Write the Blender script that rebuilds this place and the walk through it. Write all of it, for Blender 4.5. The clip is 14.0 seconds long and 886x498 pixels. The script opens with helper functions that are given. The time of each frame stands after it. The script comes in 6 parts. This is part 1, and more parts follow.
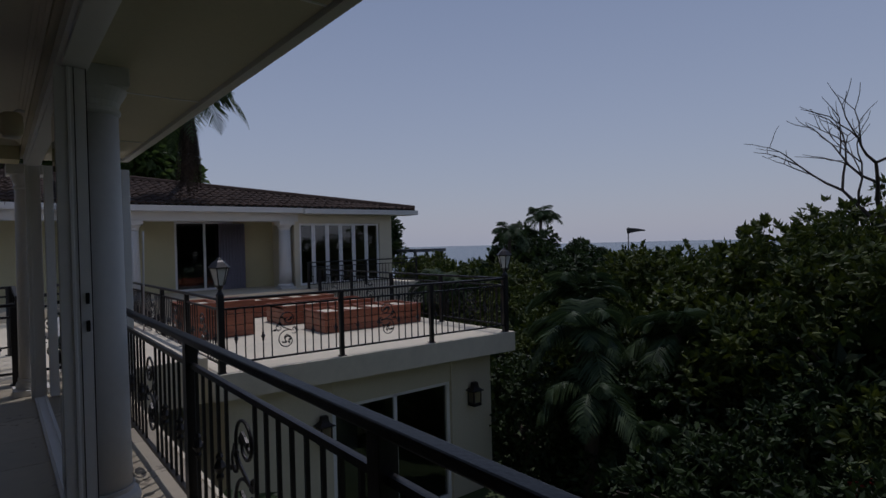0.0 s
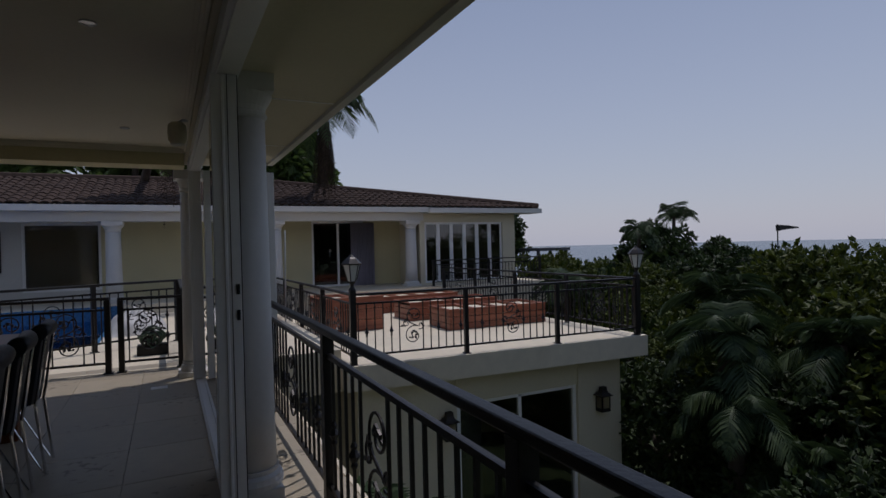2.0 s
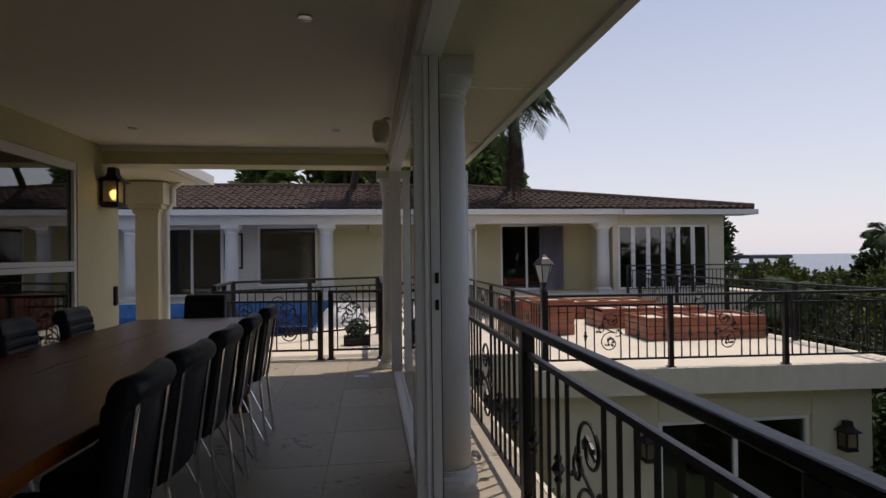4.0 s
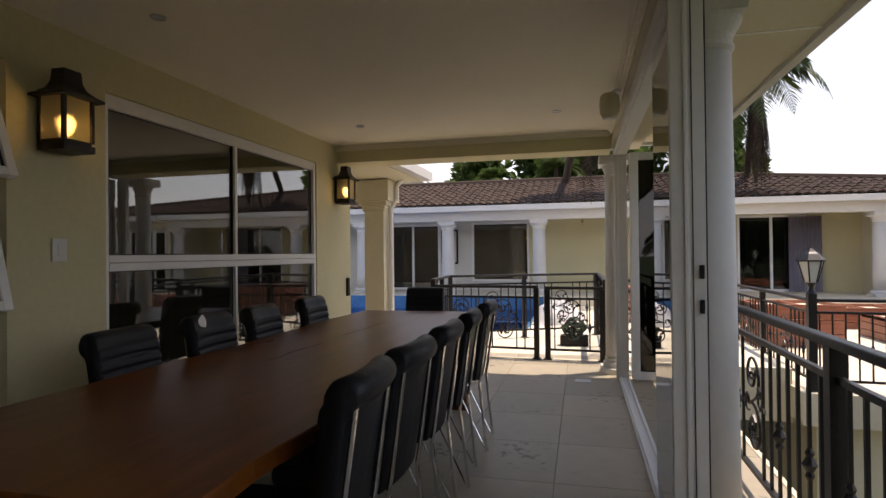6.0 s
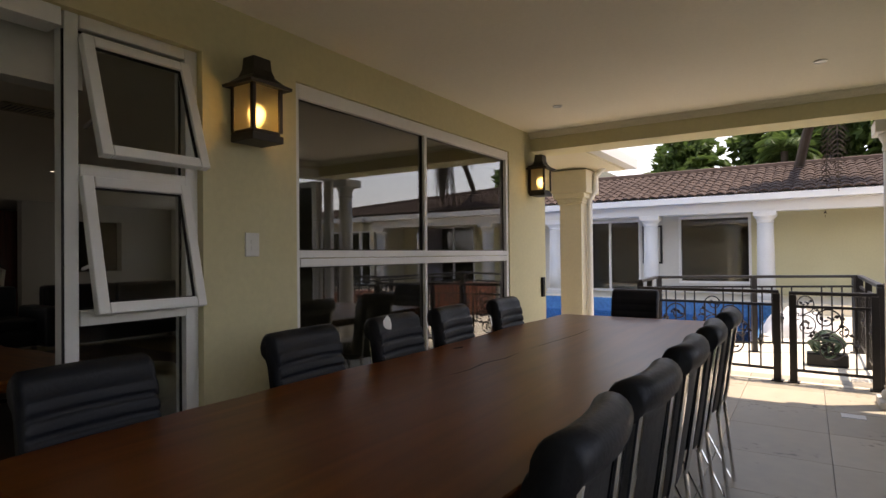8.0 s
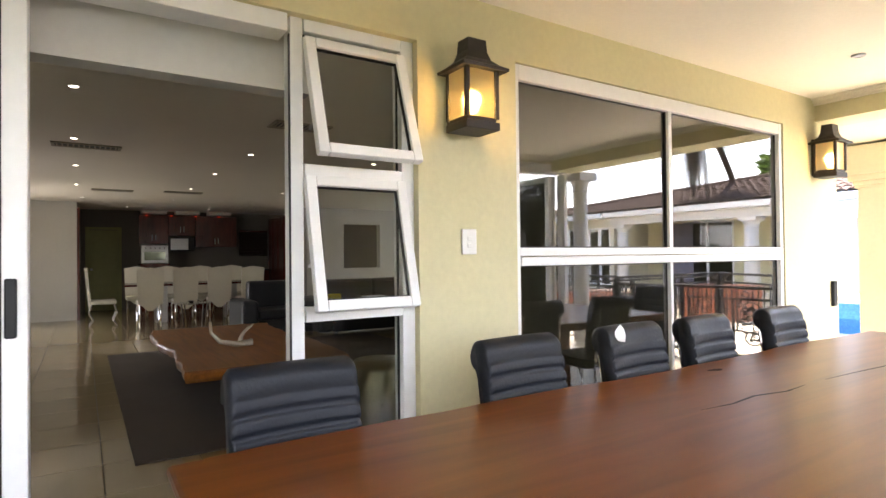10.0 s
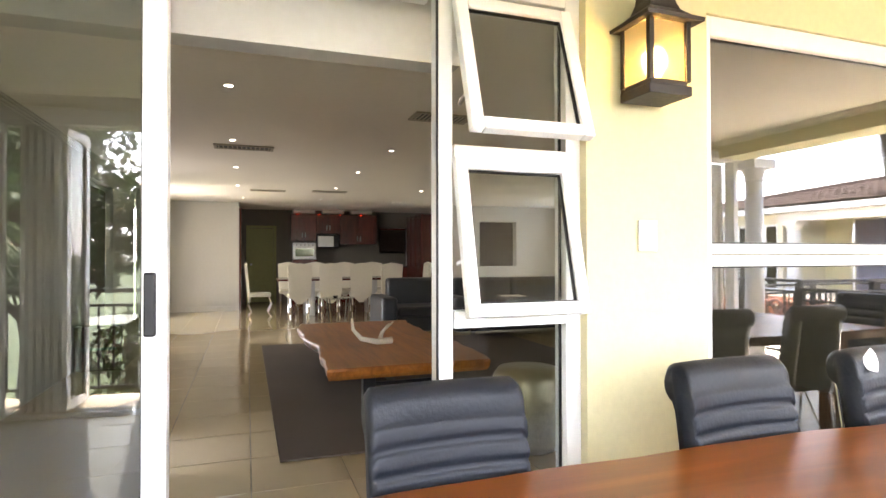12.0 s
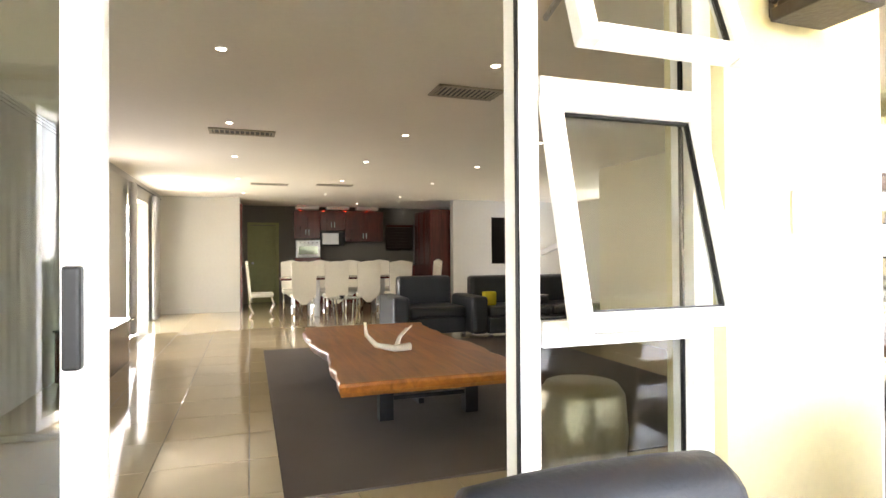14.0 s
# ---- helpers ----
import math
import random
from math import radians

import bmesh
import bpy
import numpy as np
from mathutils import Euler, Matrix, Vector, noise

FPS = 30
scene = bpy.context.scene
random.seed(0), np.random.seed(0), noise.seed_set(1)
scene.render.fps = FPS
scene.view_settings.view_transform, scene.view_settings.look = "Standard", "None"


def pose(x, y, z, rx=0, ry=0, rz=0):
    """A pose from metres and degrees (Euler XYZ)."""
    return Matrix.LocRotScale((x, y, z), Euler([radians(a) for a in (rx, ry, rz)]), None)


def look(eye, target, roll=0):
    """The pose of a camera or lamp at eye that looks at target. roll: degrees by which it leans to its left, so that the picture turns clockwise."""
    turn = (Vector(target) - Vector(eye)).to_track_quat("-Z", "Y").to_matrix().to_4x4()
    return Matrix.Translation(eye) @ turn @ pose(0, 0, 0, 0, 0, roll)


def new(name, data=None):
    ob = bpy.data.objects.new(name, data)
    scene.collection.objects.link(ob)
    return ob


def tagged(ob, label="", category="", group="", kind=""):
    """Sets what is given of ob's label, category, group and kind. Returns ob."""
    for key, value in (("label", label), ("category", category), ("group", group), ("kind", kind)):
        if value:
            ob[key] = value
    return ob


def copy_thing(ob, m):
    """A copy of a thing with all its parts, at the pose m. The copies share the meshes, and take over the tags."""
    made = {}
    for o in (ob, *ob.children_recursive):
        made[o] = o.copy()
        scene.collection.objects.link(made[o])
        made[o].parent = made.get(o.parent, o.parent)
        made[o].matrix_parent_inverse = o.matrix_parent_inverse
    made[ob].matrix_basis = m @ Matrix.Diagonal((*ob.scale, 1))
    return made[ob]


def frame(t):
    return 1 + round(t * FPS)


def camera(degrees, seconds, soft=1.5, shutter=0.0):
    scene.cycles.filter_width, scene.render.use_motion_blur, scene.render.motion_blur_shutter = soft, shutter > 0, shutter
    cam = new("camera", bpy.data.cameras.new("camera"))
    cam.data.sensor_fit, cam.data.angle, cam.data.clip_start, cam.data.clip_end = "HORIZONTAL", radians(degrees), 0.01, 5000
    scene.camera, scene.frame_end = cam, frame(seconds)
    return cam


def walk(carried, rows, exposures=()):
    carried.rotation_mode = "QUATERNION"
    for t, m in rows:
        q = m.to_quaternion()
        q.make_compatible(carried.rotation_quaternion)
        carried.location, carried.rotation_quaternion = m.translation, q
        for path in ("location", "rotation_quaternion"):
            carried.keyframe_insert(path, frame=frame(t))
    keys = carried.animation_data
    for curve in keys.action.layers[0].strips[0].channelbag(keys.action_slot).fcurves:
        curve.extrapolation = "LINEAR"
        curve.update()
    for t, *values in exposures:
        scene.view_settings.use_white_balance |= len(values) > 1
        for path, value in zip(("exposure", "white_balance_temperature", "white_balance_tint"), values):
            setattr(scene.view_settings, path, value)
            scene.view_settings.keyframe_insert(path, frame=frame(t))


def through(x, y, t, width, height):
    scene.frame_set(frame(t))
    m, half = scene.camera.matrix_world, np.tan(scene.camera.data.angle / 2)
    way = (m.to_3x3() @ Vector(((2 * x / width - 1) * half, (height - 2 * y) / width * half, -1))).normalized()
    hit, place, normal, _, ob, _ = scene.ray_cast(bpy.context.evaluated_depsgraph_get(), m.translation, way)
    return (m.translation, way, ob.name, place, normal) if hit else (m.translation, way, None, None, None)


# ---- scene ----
cam = camera(76.7, 14.0)
PATH = [
    (0, (0.552, 2.18, 1.397), (1.799, 3.744, 1.374), -1.4),
    (0.5, (0.553, 2.214, 1.394), (1.729, 3.831, 1.373), -1.5),
    (1, (0.557, 2.231, 1.385), (1.646, 3.909, 1.366), -1.4),
    (1.5, (0.568, 2.279, 1.376), (1.553, 4.02, 1.359), -1.4),
    (2, (0.567, 2.286, 1.375), (1.449, 4.081, 1.36), -1.4),
    (2.2, (0.568, 2.294, 1.375), (1.403, 4.112, 1.361), -1.4),
    (4.3, (0.562, 2.62, 1.283), (0.7, 4.615, 1.302), -0.6),
    (4.5, (0.551, 2.654, 1.278), (0.61, 4.653, 1.296), -0.6),
    (5, (0.504, 2.767, 1.267), (0.386, 4.763, 1.285), -0.7),
    (5.5, (0.467, 2.873, 1.268), (0.162, 4.85, 1.288), -0.6),
    (6, (0.444, 2.979, 1.261), (-0.032, 4.921, 1.277), -0.6),
    (6.5, (0.424, 3.117, 1.261), (-0.223, 5.01, 1.276), -0.6),
    (7, (0.371, 3.241, 1.247), (-0.431, 5.073, 1.261), -0.6),
    (7.5, (0.273, 3.355, 1.249), (-0.668, 5.119, 1.265), -0.6),
    (8, (0.186, 3.458, 1.238), (-0.905, 5.134, 1.259), -0.6),
    (8.5, (0.112, 3.537, 1.23), (-1.124, 5.109, 1.256), -0.6),
    (9, (0.062, 3.605, 1.237), (-1.323, 5.047, 1.265), -0.5),
    (9.2, (0.038, 3.642, 1.235), (-1.406, 5.026, 1.265), -0.5),
    (11.3, (-0.117, 3.829, 1.235), (-1.996, 4.515, 1.254), -0.2),
    (11.5, (-0.191, 3.829, 1.23), (-2.073, 4.506, 1.253), -0.0),
    (12, (-0.371, 3.835, 1.227), (-2.259, 4.495, 1.249), -0.1),
    (12.5, (-0.518, 3.836, 1.224), (-2.409, 4.485, 1.247), -0.0),
    (13, (-0.667, 3.842, 1.228), (-2.56, 4.489, 1.251), -0.1),
    (13.5, (-0.83, 3.858, 1.216), (-2.722, 4.506, 1.234), -0.2),
    (14, (-1.007, 3.866, 1.196), (-2.898, 4.518, 1.213), -0.4),
]
EXPOSURES = [(0, -1.3, 5900, 19), (1, -1.15, 5980, 19), (2, -0.97, 6120, 19), (4.5, 0.1, 6950, 20), (5, 0.35, 7050, 20), (6, 0.85, 7500, 20), (7.5, 1.2, 7600, 20), (8, 1.45, 7450, 20), (8.5, 1.85, 7300, 20),
             (9, 2.65, 7050, 19), (11.5, 4.95, 7200, 19), (12.5, 5.3, 7200, 18), (13.5, 5.68, 7250, 16), (14, 5.85, 7300, 17)]
walk(cam, [(t, look(eye, target, roll)) for t, eye, target, roll in PATH], EXPOSURES)

# ---- world, sun, lamps ----
SUN = Vector((0.26, 0.16, 0.95)).normalized()
world = bpy.data.worlds.new("sky")
scene.world = world
world.use_nodes = True
wn = world.node_tree
sky = wn.nodes.new("ShaderNodeTexSky")
sky.sky_type, sky.sun_disc = "NISHITA", False
sky.sun_elevation, sky.sun_rotation = math.asin(SUN.z), math.atan2(SUN.x, SUN.y)
sky.air_density, sky.dust_density, sky.ozone_density = 1.4, 0.6, 3.0
haze = wn.nodes.new("ShaderNodeMix")
haze.data_type = "RGBA"
way, lift, thin = wn.nodes.new("ShaderNodeTexCoord"), wn.nodes.new("ShaderNodeSeparateXYZ"), wn.nodes.new("ShaderNodeMapRange")
wn.links.new(way.outputs["Generated"], lift.inputs[0])
wn.links.new(lift.outputs["Z"], thin.inputs["Value"])
thin.inputs["From Min"].default_value, thin.inputs["From Max"].default_value = 0.0, 0.75
thin.inputs["To Min"].default_value, thin.inputs["To Max"].default_value = 0.68, 0.05
wn.links.new(thin.outputs[0], haze.inputs["Factor"])
haze.inputs["B"].default_value = (9.2, 9.9, 11.4, 1.0)
wn.links.new(sky.outputs[0], haze.inputs["A"])
wn.links.new(haze.outputs["Result"], wn.nodes["Background"].inputs[0])
wn.nodes["Background"].inputs[1].default_value = 0.10
sun = new("sun", bpy.data.lights.new("sun", "SUN"))
sun.data.energy, sun.data.angle, sun.data.color = 3.2, radians(0.6), (1.0, 0.95, 0.87)
sun.matrix_world = look(SUN * 30, (0, 0, 0))


def area_lamp(name, eye, target, w, h, watts, colour):
    ob = new(name, bpy.data.lights.new(name, "AREA"))
    ob.data.shape, ob.data.size, ob.data.size_y = "RECTANGLE", w, h
    ob.data.energy, ob.data.color = watts, colour
    ob.matrix_world = look(eye, target)
    return ob


def bulb(name, at, watts, colour, radius=0.03):
    ob = new(name, bpy.data.lights.new(name, "POINT"))
    ob.data.energy, ob.data.color, ob.data.shadow_soft_size = watts, colour, radius
    ob.location = at
    return ob


# daylight in the living room's side windows and in the far lounge opening
area_lamp("window_light", (-11.5, 2.16, 1.05), (-11.5, 6, 1.4), 1.6, 1.8, 0.95, (0.93, 0.96, 1.0))
area_lamp("window_light", (-11.0, 11.35, 1.45), (-11.0, 6, 2.0), 1.2, 1.0, 0.8, (0.95, 0.97, 1.0))

area_lamp("window_light", (-8.5, 2.16, 1.15), (-7.2, 6, 1.9), 1.1, 1.9, 0.75, (0.97, 0.97, 1.0))

# ---- materials ----
def material(name, colour, rough=0.6, metal=0.0, vary=0.12, grain=12.0, bump=0.15, blotch=1.2, spec=0.5, islands=False, coat=0.0):
    """Plain painted, stone, metal or leather surface with variation at two scales."""
    m = bpy.data.materials.new(name)
    m.use_nodes = True
    nt = m.node_tree
    N, L = nt.nodes.new, nt.links.new
    b = nt.nodes["Principled BSDF"]
    b.inputs["Roughness"].default_value, b.inputs["Metallic"].default_value = rough, metal
    b.inputs["Specular IOR Level"].default_value = spec
    b.inputs["Coat Weight"].default_value = coat
    co = N("ShaderNodeTexCoord")
    fine, big = N("ShaderNodeTexNoise"), N("ShaderNodeTexNoise")
    fine.inputs["Scale"].default_value, fine.inputs["Detail"].default_value = grain, 6
    big.inputs["Scale"].default_value, big.inputs["Detail"].default_value = blotch, 4
    for n in (fine, big):
        L(co.outputs["Object"], n.inputs["Vector"])
    add = N("ShaderNodeMath")
    add.operation = "ADD"
    L(fine.outputs["Fac"], add.inputs[0])
    L(big.outputs["Fac"], add.inputs[1])
    last = add.outputs[0]
    if islands:
        rnd = N("ShaderNodeNewGeometry")
        oi = N("ShaderNodeObjectInfo")
        a2, a3 = N("ShaderNodeMath"), N("ShaderNodeMath")
        a2.operation, a3.operation = "MULTIPLY_ADD", "MULTIPLY_ADD"
        L(rnd.outputs["Random Per Island"], a2.inputs[0])
        a2.inputs[1].default_value = 0.5
        L(last, a2.inputs[2])
        L(oi.outputs["Random"], a3.inputs[0])
        a3.inputs[1].default_value = 0.5
        L(a2.outputs[0], a3.inputs[2])
        last = a3.outputs[0]
    mr = N("ShaderNodeMapRange")
    L(last, mr.inputs["Value"])
    top = 1.9 if islands else 1.4
    mr.inputs["From Min"].default_value, mr.inputs["From Max"].default_value = 0.6, top
    mr.inputs["To Min"].default_value, mr.inputs["To Max"].default_value = 1 - vary, 1 + vary
    mul = N("ShaderNodeVectorMath")
    mul.operation = "SCALE"
    mul.inputs[0].default_value = colour
    L(mr.outputs[0], mul.inputs["Scale"])
    L(mul.outputs[0], b.inputs["Base Color"])
    rr = N("ShaderNodeMapRange")
    L(fine.outputs["Fac"], rr.inputs["Value"])
    rr.inputs["To Min"].default_value, rr.inputs["To Max"].default_value = max(0.02, rough * 0.8), min(1, rough * 1.2)
    L(rr.outputs[0], b.inputs["Roughness"])
    if bump:
        bp = N("ShaderNodeBump")
        bp.inputs["Strength"].default_value, bp.inputs["Distance"].default_value = bump, 0.004
        L(fine.outputs["Fac"], bp.inputs["Height"])
        L(bp.outputs[0], b.inputs["Normal"])
    return m


def wood(name, dark, light, rough, axis=1, scale=1.0, coat=0.35, spec=0.5):
    """Varnished wood with long grain along one axis."""
    m = bpy.data.materials.new(name)
    m.use_nodes = True
    nt = m.node_tree
    N, L = nt.nodes.new, nt.links.new
    b = nt.nodes["Principled BSDF"]
    b.inputs["Coat Weight"].default_value, b.inputs["Coat Roughness"].default_value = coat, 0.18
    b.inputs["Specular IOR Level"].default_value = spec
    co, mp, n1, n2, cr, bp = (N("ShaderNode" + k) for k in ("TexCoord", "Mapping", "TexNoise", "TexNoise", "ValToRGB", "Bump"))
    st = [9.0 * scale] * 3
    st[axis] = 0.7 * scale
    mp.inputs["Scale"].default_value = st
    L(co.outputs["Object"], mp.inputs["Vector"])
    L(mp.outputs[0], n1.inputs["Vector"])
    n1.inputs["Scale"].default_value, n1.inputs["Detail"].default_value, n1.inputs["Distortion"].default_value = 1.6, 9, 1.2
    L(co.outputs["Object"], n2.inputs["Vector"])
    n2.inputs["Scale"].default_value, n2.inputs["Detail"].default_value = 1.3, 3
    mix = N("ShaderNodeMath")
    mix.operation = "MULTIPLY_ADD"
    L(n2.outputs["Fac"], mix.inputs[0])
    mix.inputs[1].default_value = 0.5
    L(n1.outputs["Fac"], mix.inputs[2])
    L(mix.outputs[0], cr.inputs["Fac"])
    cr.color_ramp.elements[0].position, cr.color_ramp.elements[1].position = 0.48, 1.0
    cr.color_ramp.elements[0].color, cr.color_ramp.elements[1].color = (*dark, 1), (*light, 1)
    L(cr.outputs["Color"], b.inputs["Base Color"])
    b.inputs["Roughness"].default_value = rough
    bp.inputs["Strength"].default_value, bp.inputs["Distance"].default_value = 0.12, 0.002
    L(n1.outputs["Fac"], bp.inputs["Height"])
    L(bp.outputs[0], b.inputs["Normal"])
    return m


def glass(name, tint=(0.8, 0.82, 0.8), ior=1.52):
    """Flat pane: see-through with a real surface reflection."""
    m = bpy.data.materials.new(name)
    m.use_nodes = True
    nt = m.node_tree
    N, L = nt.nodes.new, nt.links.new
    nt.nodes.remove(nt.nodes["Principled BSDF"])
    tr, gl, fr, mx, pw, ma = (N("ShaderNode" + k) for k in ("BsdfTransparent", "BsdfGlossy", "LayerWeight", "MixShader", "Math", "Math"))
    pw.operation, ma.operation = "POWER", "MULTIPLY_ADD"
    pw.inputs[1].default_value, ma.inputs[1].default_value = 4.0, 0.85
    ma.inputs[2].default_value = ((ior - 1) / (ior + 1)) ** 2
    tr.inputs["Color"].default_value = (*tint, 1)
    gl.inputs["Roughness"].default_value = 0.0
    L(fr.outputs["Facing"], pw.inputs[0])
    L(pw.outputs[0], ma.inputs[0])
    L(ma.outputs[0], mx.inputs[0])
    L(tr.outputs[0], mx.inputs[1])
    L(gl.outputs[0], mx.inputs[2])
    L(mx.outputs[0], nt.nodes["Material Output"].inputs["Surface"])
    return m


def glow(name, colour, strength):
    m = bpy.data.materials.new(name)
    m.use_nodes = True
    b = m.node_tree.nodes["Principled BSDF"]
    b.inputs["Base Color"].default_value = (*colour, 1)
    b.inputs["Emission Color"].default_value, b.inputs["Emission Strength"].default_value = (*colour, 1), strength
    return m


def leafy(name, dark, light, rough=0.6, through=0.25):
    """Leaves: colour varies from leaf to leaf, with a little light through them."""
    m = bpy.data.materials.new(name)
    m.use_nodes = True
    nt = m.node_tree
    N, L = nt.nodes.new, nt.links.new
    b = nt.nodes["Principled BSDF"]
    geo, cr = N("ShaderNodeNewGeometry"), N("ShaderNodeValToRGB")
    L(geo.outputs["Random Per Island"], cr.inputs["Fac"])
    cr.color_ramp.elements[0].color, cr.color_ramp.elements[1].color = (*dark, 1), (*light, 1)
    L(cr.outputs["Color"], b.inputs["Base Color"])
    b.inputs["Roughness"].default_value, b.inputs["Specular IOR Level"].default_value = rough, 0.35
    tl, mx = N("ShaderNodeBsdfTranslucent"), N("ShaderNodeMixShader")
    L(cr.outputs["Color"], tl.inputs["Color"])
    mx.inputs[0].default_value = through
    L(b.outputs[0], mx.inputs[1])
    L(tl.outputs[0], mx.inputs[2])
    L(mx.outputs[0], nt.nodes["Material Output"].inputs["Surface"])
    return m


GREEN_PAINT = material("pale_green_plaster", (0.60, 0.55, 0.34), 0.75, vary=0.07, grain=30, bump=0.25)
CREAM_PAINT = material("cream_plaster", (0.60, 0.55, 0.41), 0.75, vary=0.06, grain=30, bump=0.25)
WHITE_PAINT = material("white_plaster", (0.60, 0.59, 0.56), 0.7, vary=0.05, grain=25, bump=0.15)
CEILING_PAINT = material("ceiling_paint", (0.82, 0.77, 0.66), 0.85, vary=0.04, grain=40, bump=0.1)
ROOM_PAINT = material("off_white_paint", (0.55, 0.53, 0.48), 0.6, vary=0.04, grain=20, bump=0.1)
ROOM_CEILING = material("white_ceiling_paint", (0.88, 0.83, 0.73), 0.7, vary=0.03, grain=30, bump=0.08)
ALU_WHITE = material("white_aluminium", (0.78, 0.78, 0.77), 0.35, vary=0.04, grain=20, bump=0.03)
PATIO_TILE = material("patio_stone_tile", (0.33, 0.285, 0.21), 0.5, vary=0.24, grain=9, bump=0.25, islands=True)


def add_specks(m, colour, scale, cut):
    """Scattered dark grime marks over a surface."""
    nt = m.node_tree
    N, L = nt.nodes.new, nt.links.new
    b = nt.nodes["Principled BSDF"]
    was = b.inputs["Base Color"].links[0].from_socket
    geo, n1, n2, mul, ramp, mix = (N("ShaderNode" + k) for k in ("NewGeometry", "TexNoise", "TexNoise", "Math", "MapRange", "Mix"))
    n1.inputs["Scale"].default_value, n1.inputs["Detail"].default_value = scale, 5
    n2.inputs["Scale"].default_value, n2.inputs["Detail"].default_value = scale * 0.09, 2
    L(geo.outputs["Position"], n1.inputs["Vector"])
    L(geo.outputs["Position"], n2.inputs["Vector"])
    mul.operation = "MULTIPLY"
    L(n1.outputs["Fac"], mul.inputs[0])
    L(n2.outputs["Fac"], mul.inputs[1])
    L(mul.outputs[0], ramp.inputs["Value"])
    ramp.inputs["From Min"].default_value, ramp.inputs["From Max"].default_value = cut, cut + 0.06
    ramp.inputs["To Min"].default_value, ramp.inputs["To Max"].default_value = 0.0, 0.75
    mix.data_type = "RGBA"
    L(ramp.outputs[0], mix.inputs["Factor"])
    L(was, mix.inputs["A"])
    mix.inputs["B"].default_value = (*colour, 1)
    L(mix.outputs["Result"], b.inputs["Base Color"])


add_specks(PATIO_TILE, (0.10, 0.085, 0.065), 16, 0.34)
GROUT = material("grout", (0.25, 0.22, 0.18), 0.9, vary=0.15)
CREAM_TILE = material("polished_cream_tile", (0.42, 0.335, 0.205), 0.09, vary=0.05, grain=5, bump=0.0, islands=True)
DECK_STONE = material("cream_deck_stone", (0.68, 0.61, 0.47), 0.8, vary=0.10, grain=7, bump=0.2)
IRON = material("black_wrought_iron", (0.022, 0.020, 0.020), 0.42, 0.4, vary=0.3, grain=60, bump=0.3)
LANTERN_METAL = material("dark_bronze_metal", (0.035, 0.030, 0.027), 0.5, 0.5, vary=0.3, grain=60, bump=0.3)
CHROME = material("chrome", (0.75, 0.75, 0.76), 0.12, 1.0, vary=0.05, bump=0.0)
LEATHER = material("black_leather", (0.010, 0.012, 0.017), 0.45, vary=0.2, grain=90, bump=0.3, spec=0.25)
WHITE_LEATHER = material("cream_leather", (0.72, 0.68, 0.58), 0.45, vary=0.08, grain=40, bump=0.1)
SOFA_LEATHER = material("charcoal_leather", (0.018, 0.021, 0.026), 0.4, vary=0.2, grain=50, bump=0.2)
TABLE_WOOD = wood("red_brown_table_wood", (0.105, 0.028, 0.005), (0.215, 0.066, 0.010), 0.33, 1, 0.8, 0.0, 0.3)
CABINET_WOOD = wood("dark_cherry_wood", (0.035, 0.008, 0.006), (0.12, 0.022, 0.016), 0.25, 2)
BOX_WOOD = wood("red_stained_timber", (0.16, 0.045, 0.022), (0.34, 0.11, 0.055), 0.7, 0)
ROOF_TILE = material("weathered_clay_tile", (0.046, 0.032, 0.026), 0.9, vary=0.5, grain=14, bump=0.4, spec=0.12, islands=True)
RUG = material("taupe_rug", (0.088, 0.066, 0.049), 0.95, vary=0.22, grain=160, bump=0.8)
BLACK_METAL = material("black_steel", (0.015, 0.015, 0.016), 0.4, 0.6, vary=0.2)
ANTLER = material("bleached_antler", (0.72, 0.66, 0.55), 0.6, vary=0.15, grain=25)
PLASTIC_WHITE = material("white_plastic", (0.68, 0.67, 0.64), 0.35, vary=0.02, bump=0)
STEEL = material("brushed_steel", (0.55, 0.55, 0.55), 0.3, 0.9, vary=0.1, grain=60)
# dark grey; on the far room walls it stands for unlit depth
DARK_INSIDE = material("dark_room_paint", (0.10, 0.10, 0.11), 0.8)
KITCHEN_WALL = material("grey_brown_paint", (0.15, 0.135, 0.115), 0.7, vary=0.06)
DOOR_GREEN = material("olive_green_door", (0.30, 0.31, 0.13), 0.5, vary=0.08)
CURTAIN = material("lilac_curtain", (0.55, 0.52, 0.60), 0.9, vary=0.08)
WHITE_CLOTH = material("white_curtain", (0.80, 0.79, 0.77), 0.9, vary=0.06)
BARK = material("grey_brown_bark", (0.065, 0.050, 0.038), 0.9, vary=0.35, grain=14, bump=0.8)
SOIL = material("garden_soil_and_grass", (0.045, 0.065, 0.022), 0.95, vary=0.5, grain=3, bump=0.6, blotch=0.3)
SEA = material("sea_water", (0.05, 0.09, 0.13), 0.25, vary=0.12, grain=0.2, bump=0.3, blotch=0.01)
POOL_TILE = material("blue_pool_mosaic", (0.05, 0.18, 0.36), 0.25, vary=0.4, grain=25, bump=0.1)
POOL_WATER = glass("pool_water", (0.55, 0.80, 0.95), 1.33)
REFLECTING_PANE = glass("reflecting_window_glass", (0.48, 0.49, 0.48), 2.4)
SOLAR_PANE = glass("mirrored_solar_glass", (0.20, 0.20, 0.19), 3.2)
PANE = glass("window_glass", (0.62, 0.64, 0.62), 1.9)
DARK_PANE = glass("dark_tinted_glass", (0.10, 0.10, 0.10), 1.6)
CLEAR_PANE = glass("clear_glass", (0.88, 0.90, 0.89), 1.5)
BULB = glow("bulb_filament", (1.0, 0.62, 0.2), 4.0)
DOWNLIGHT = glow("downlight_face", (1.0, 0.93, 0.80), 0.8)
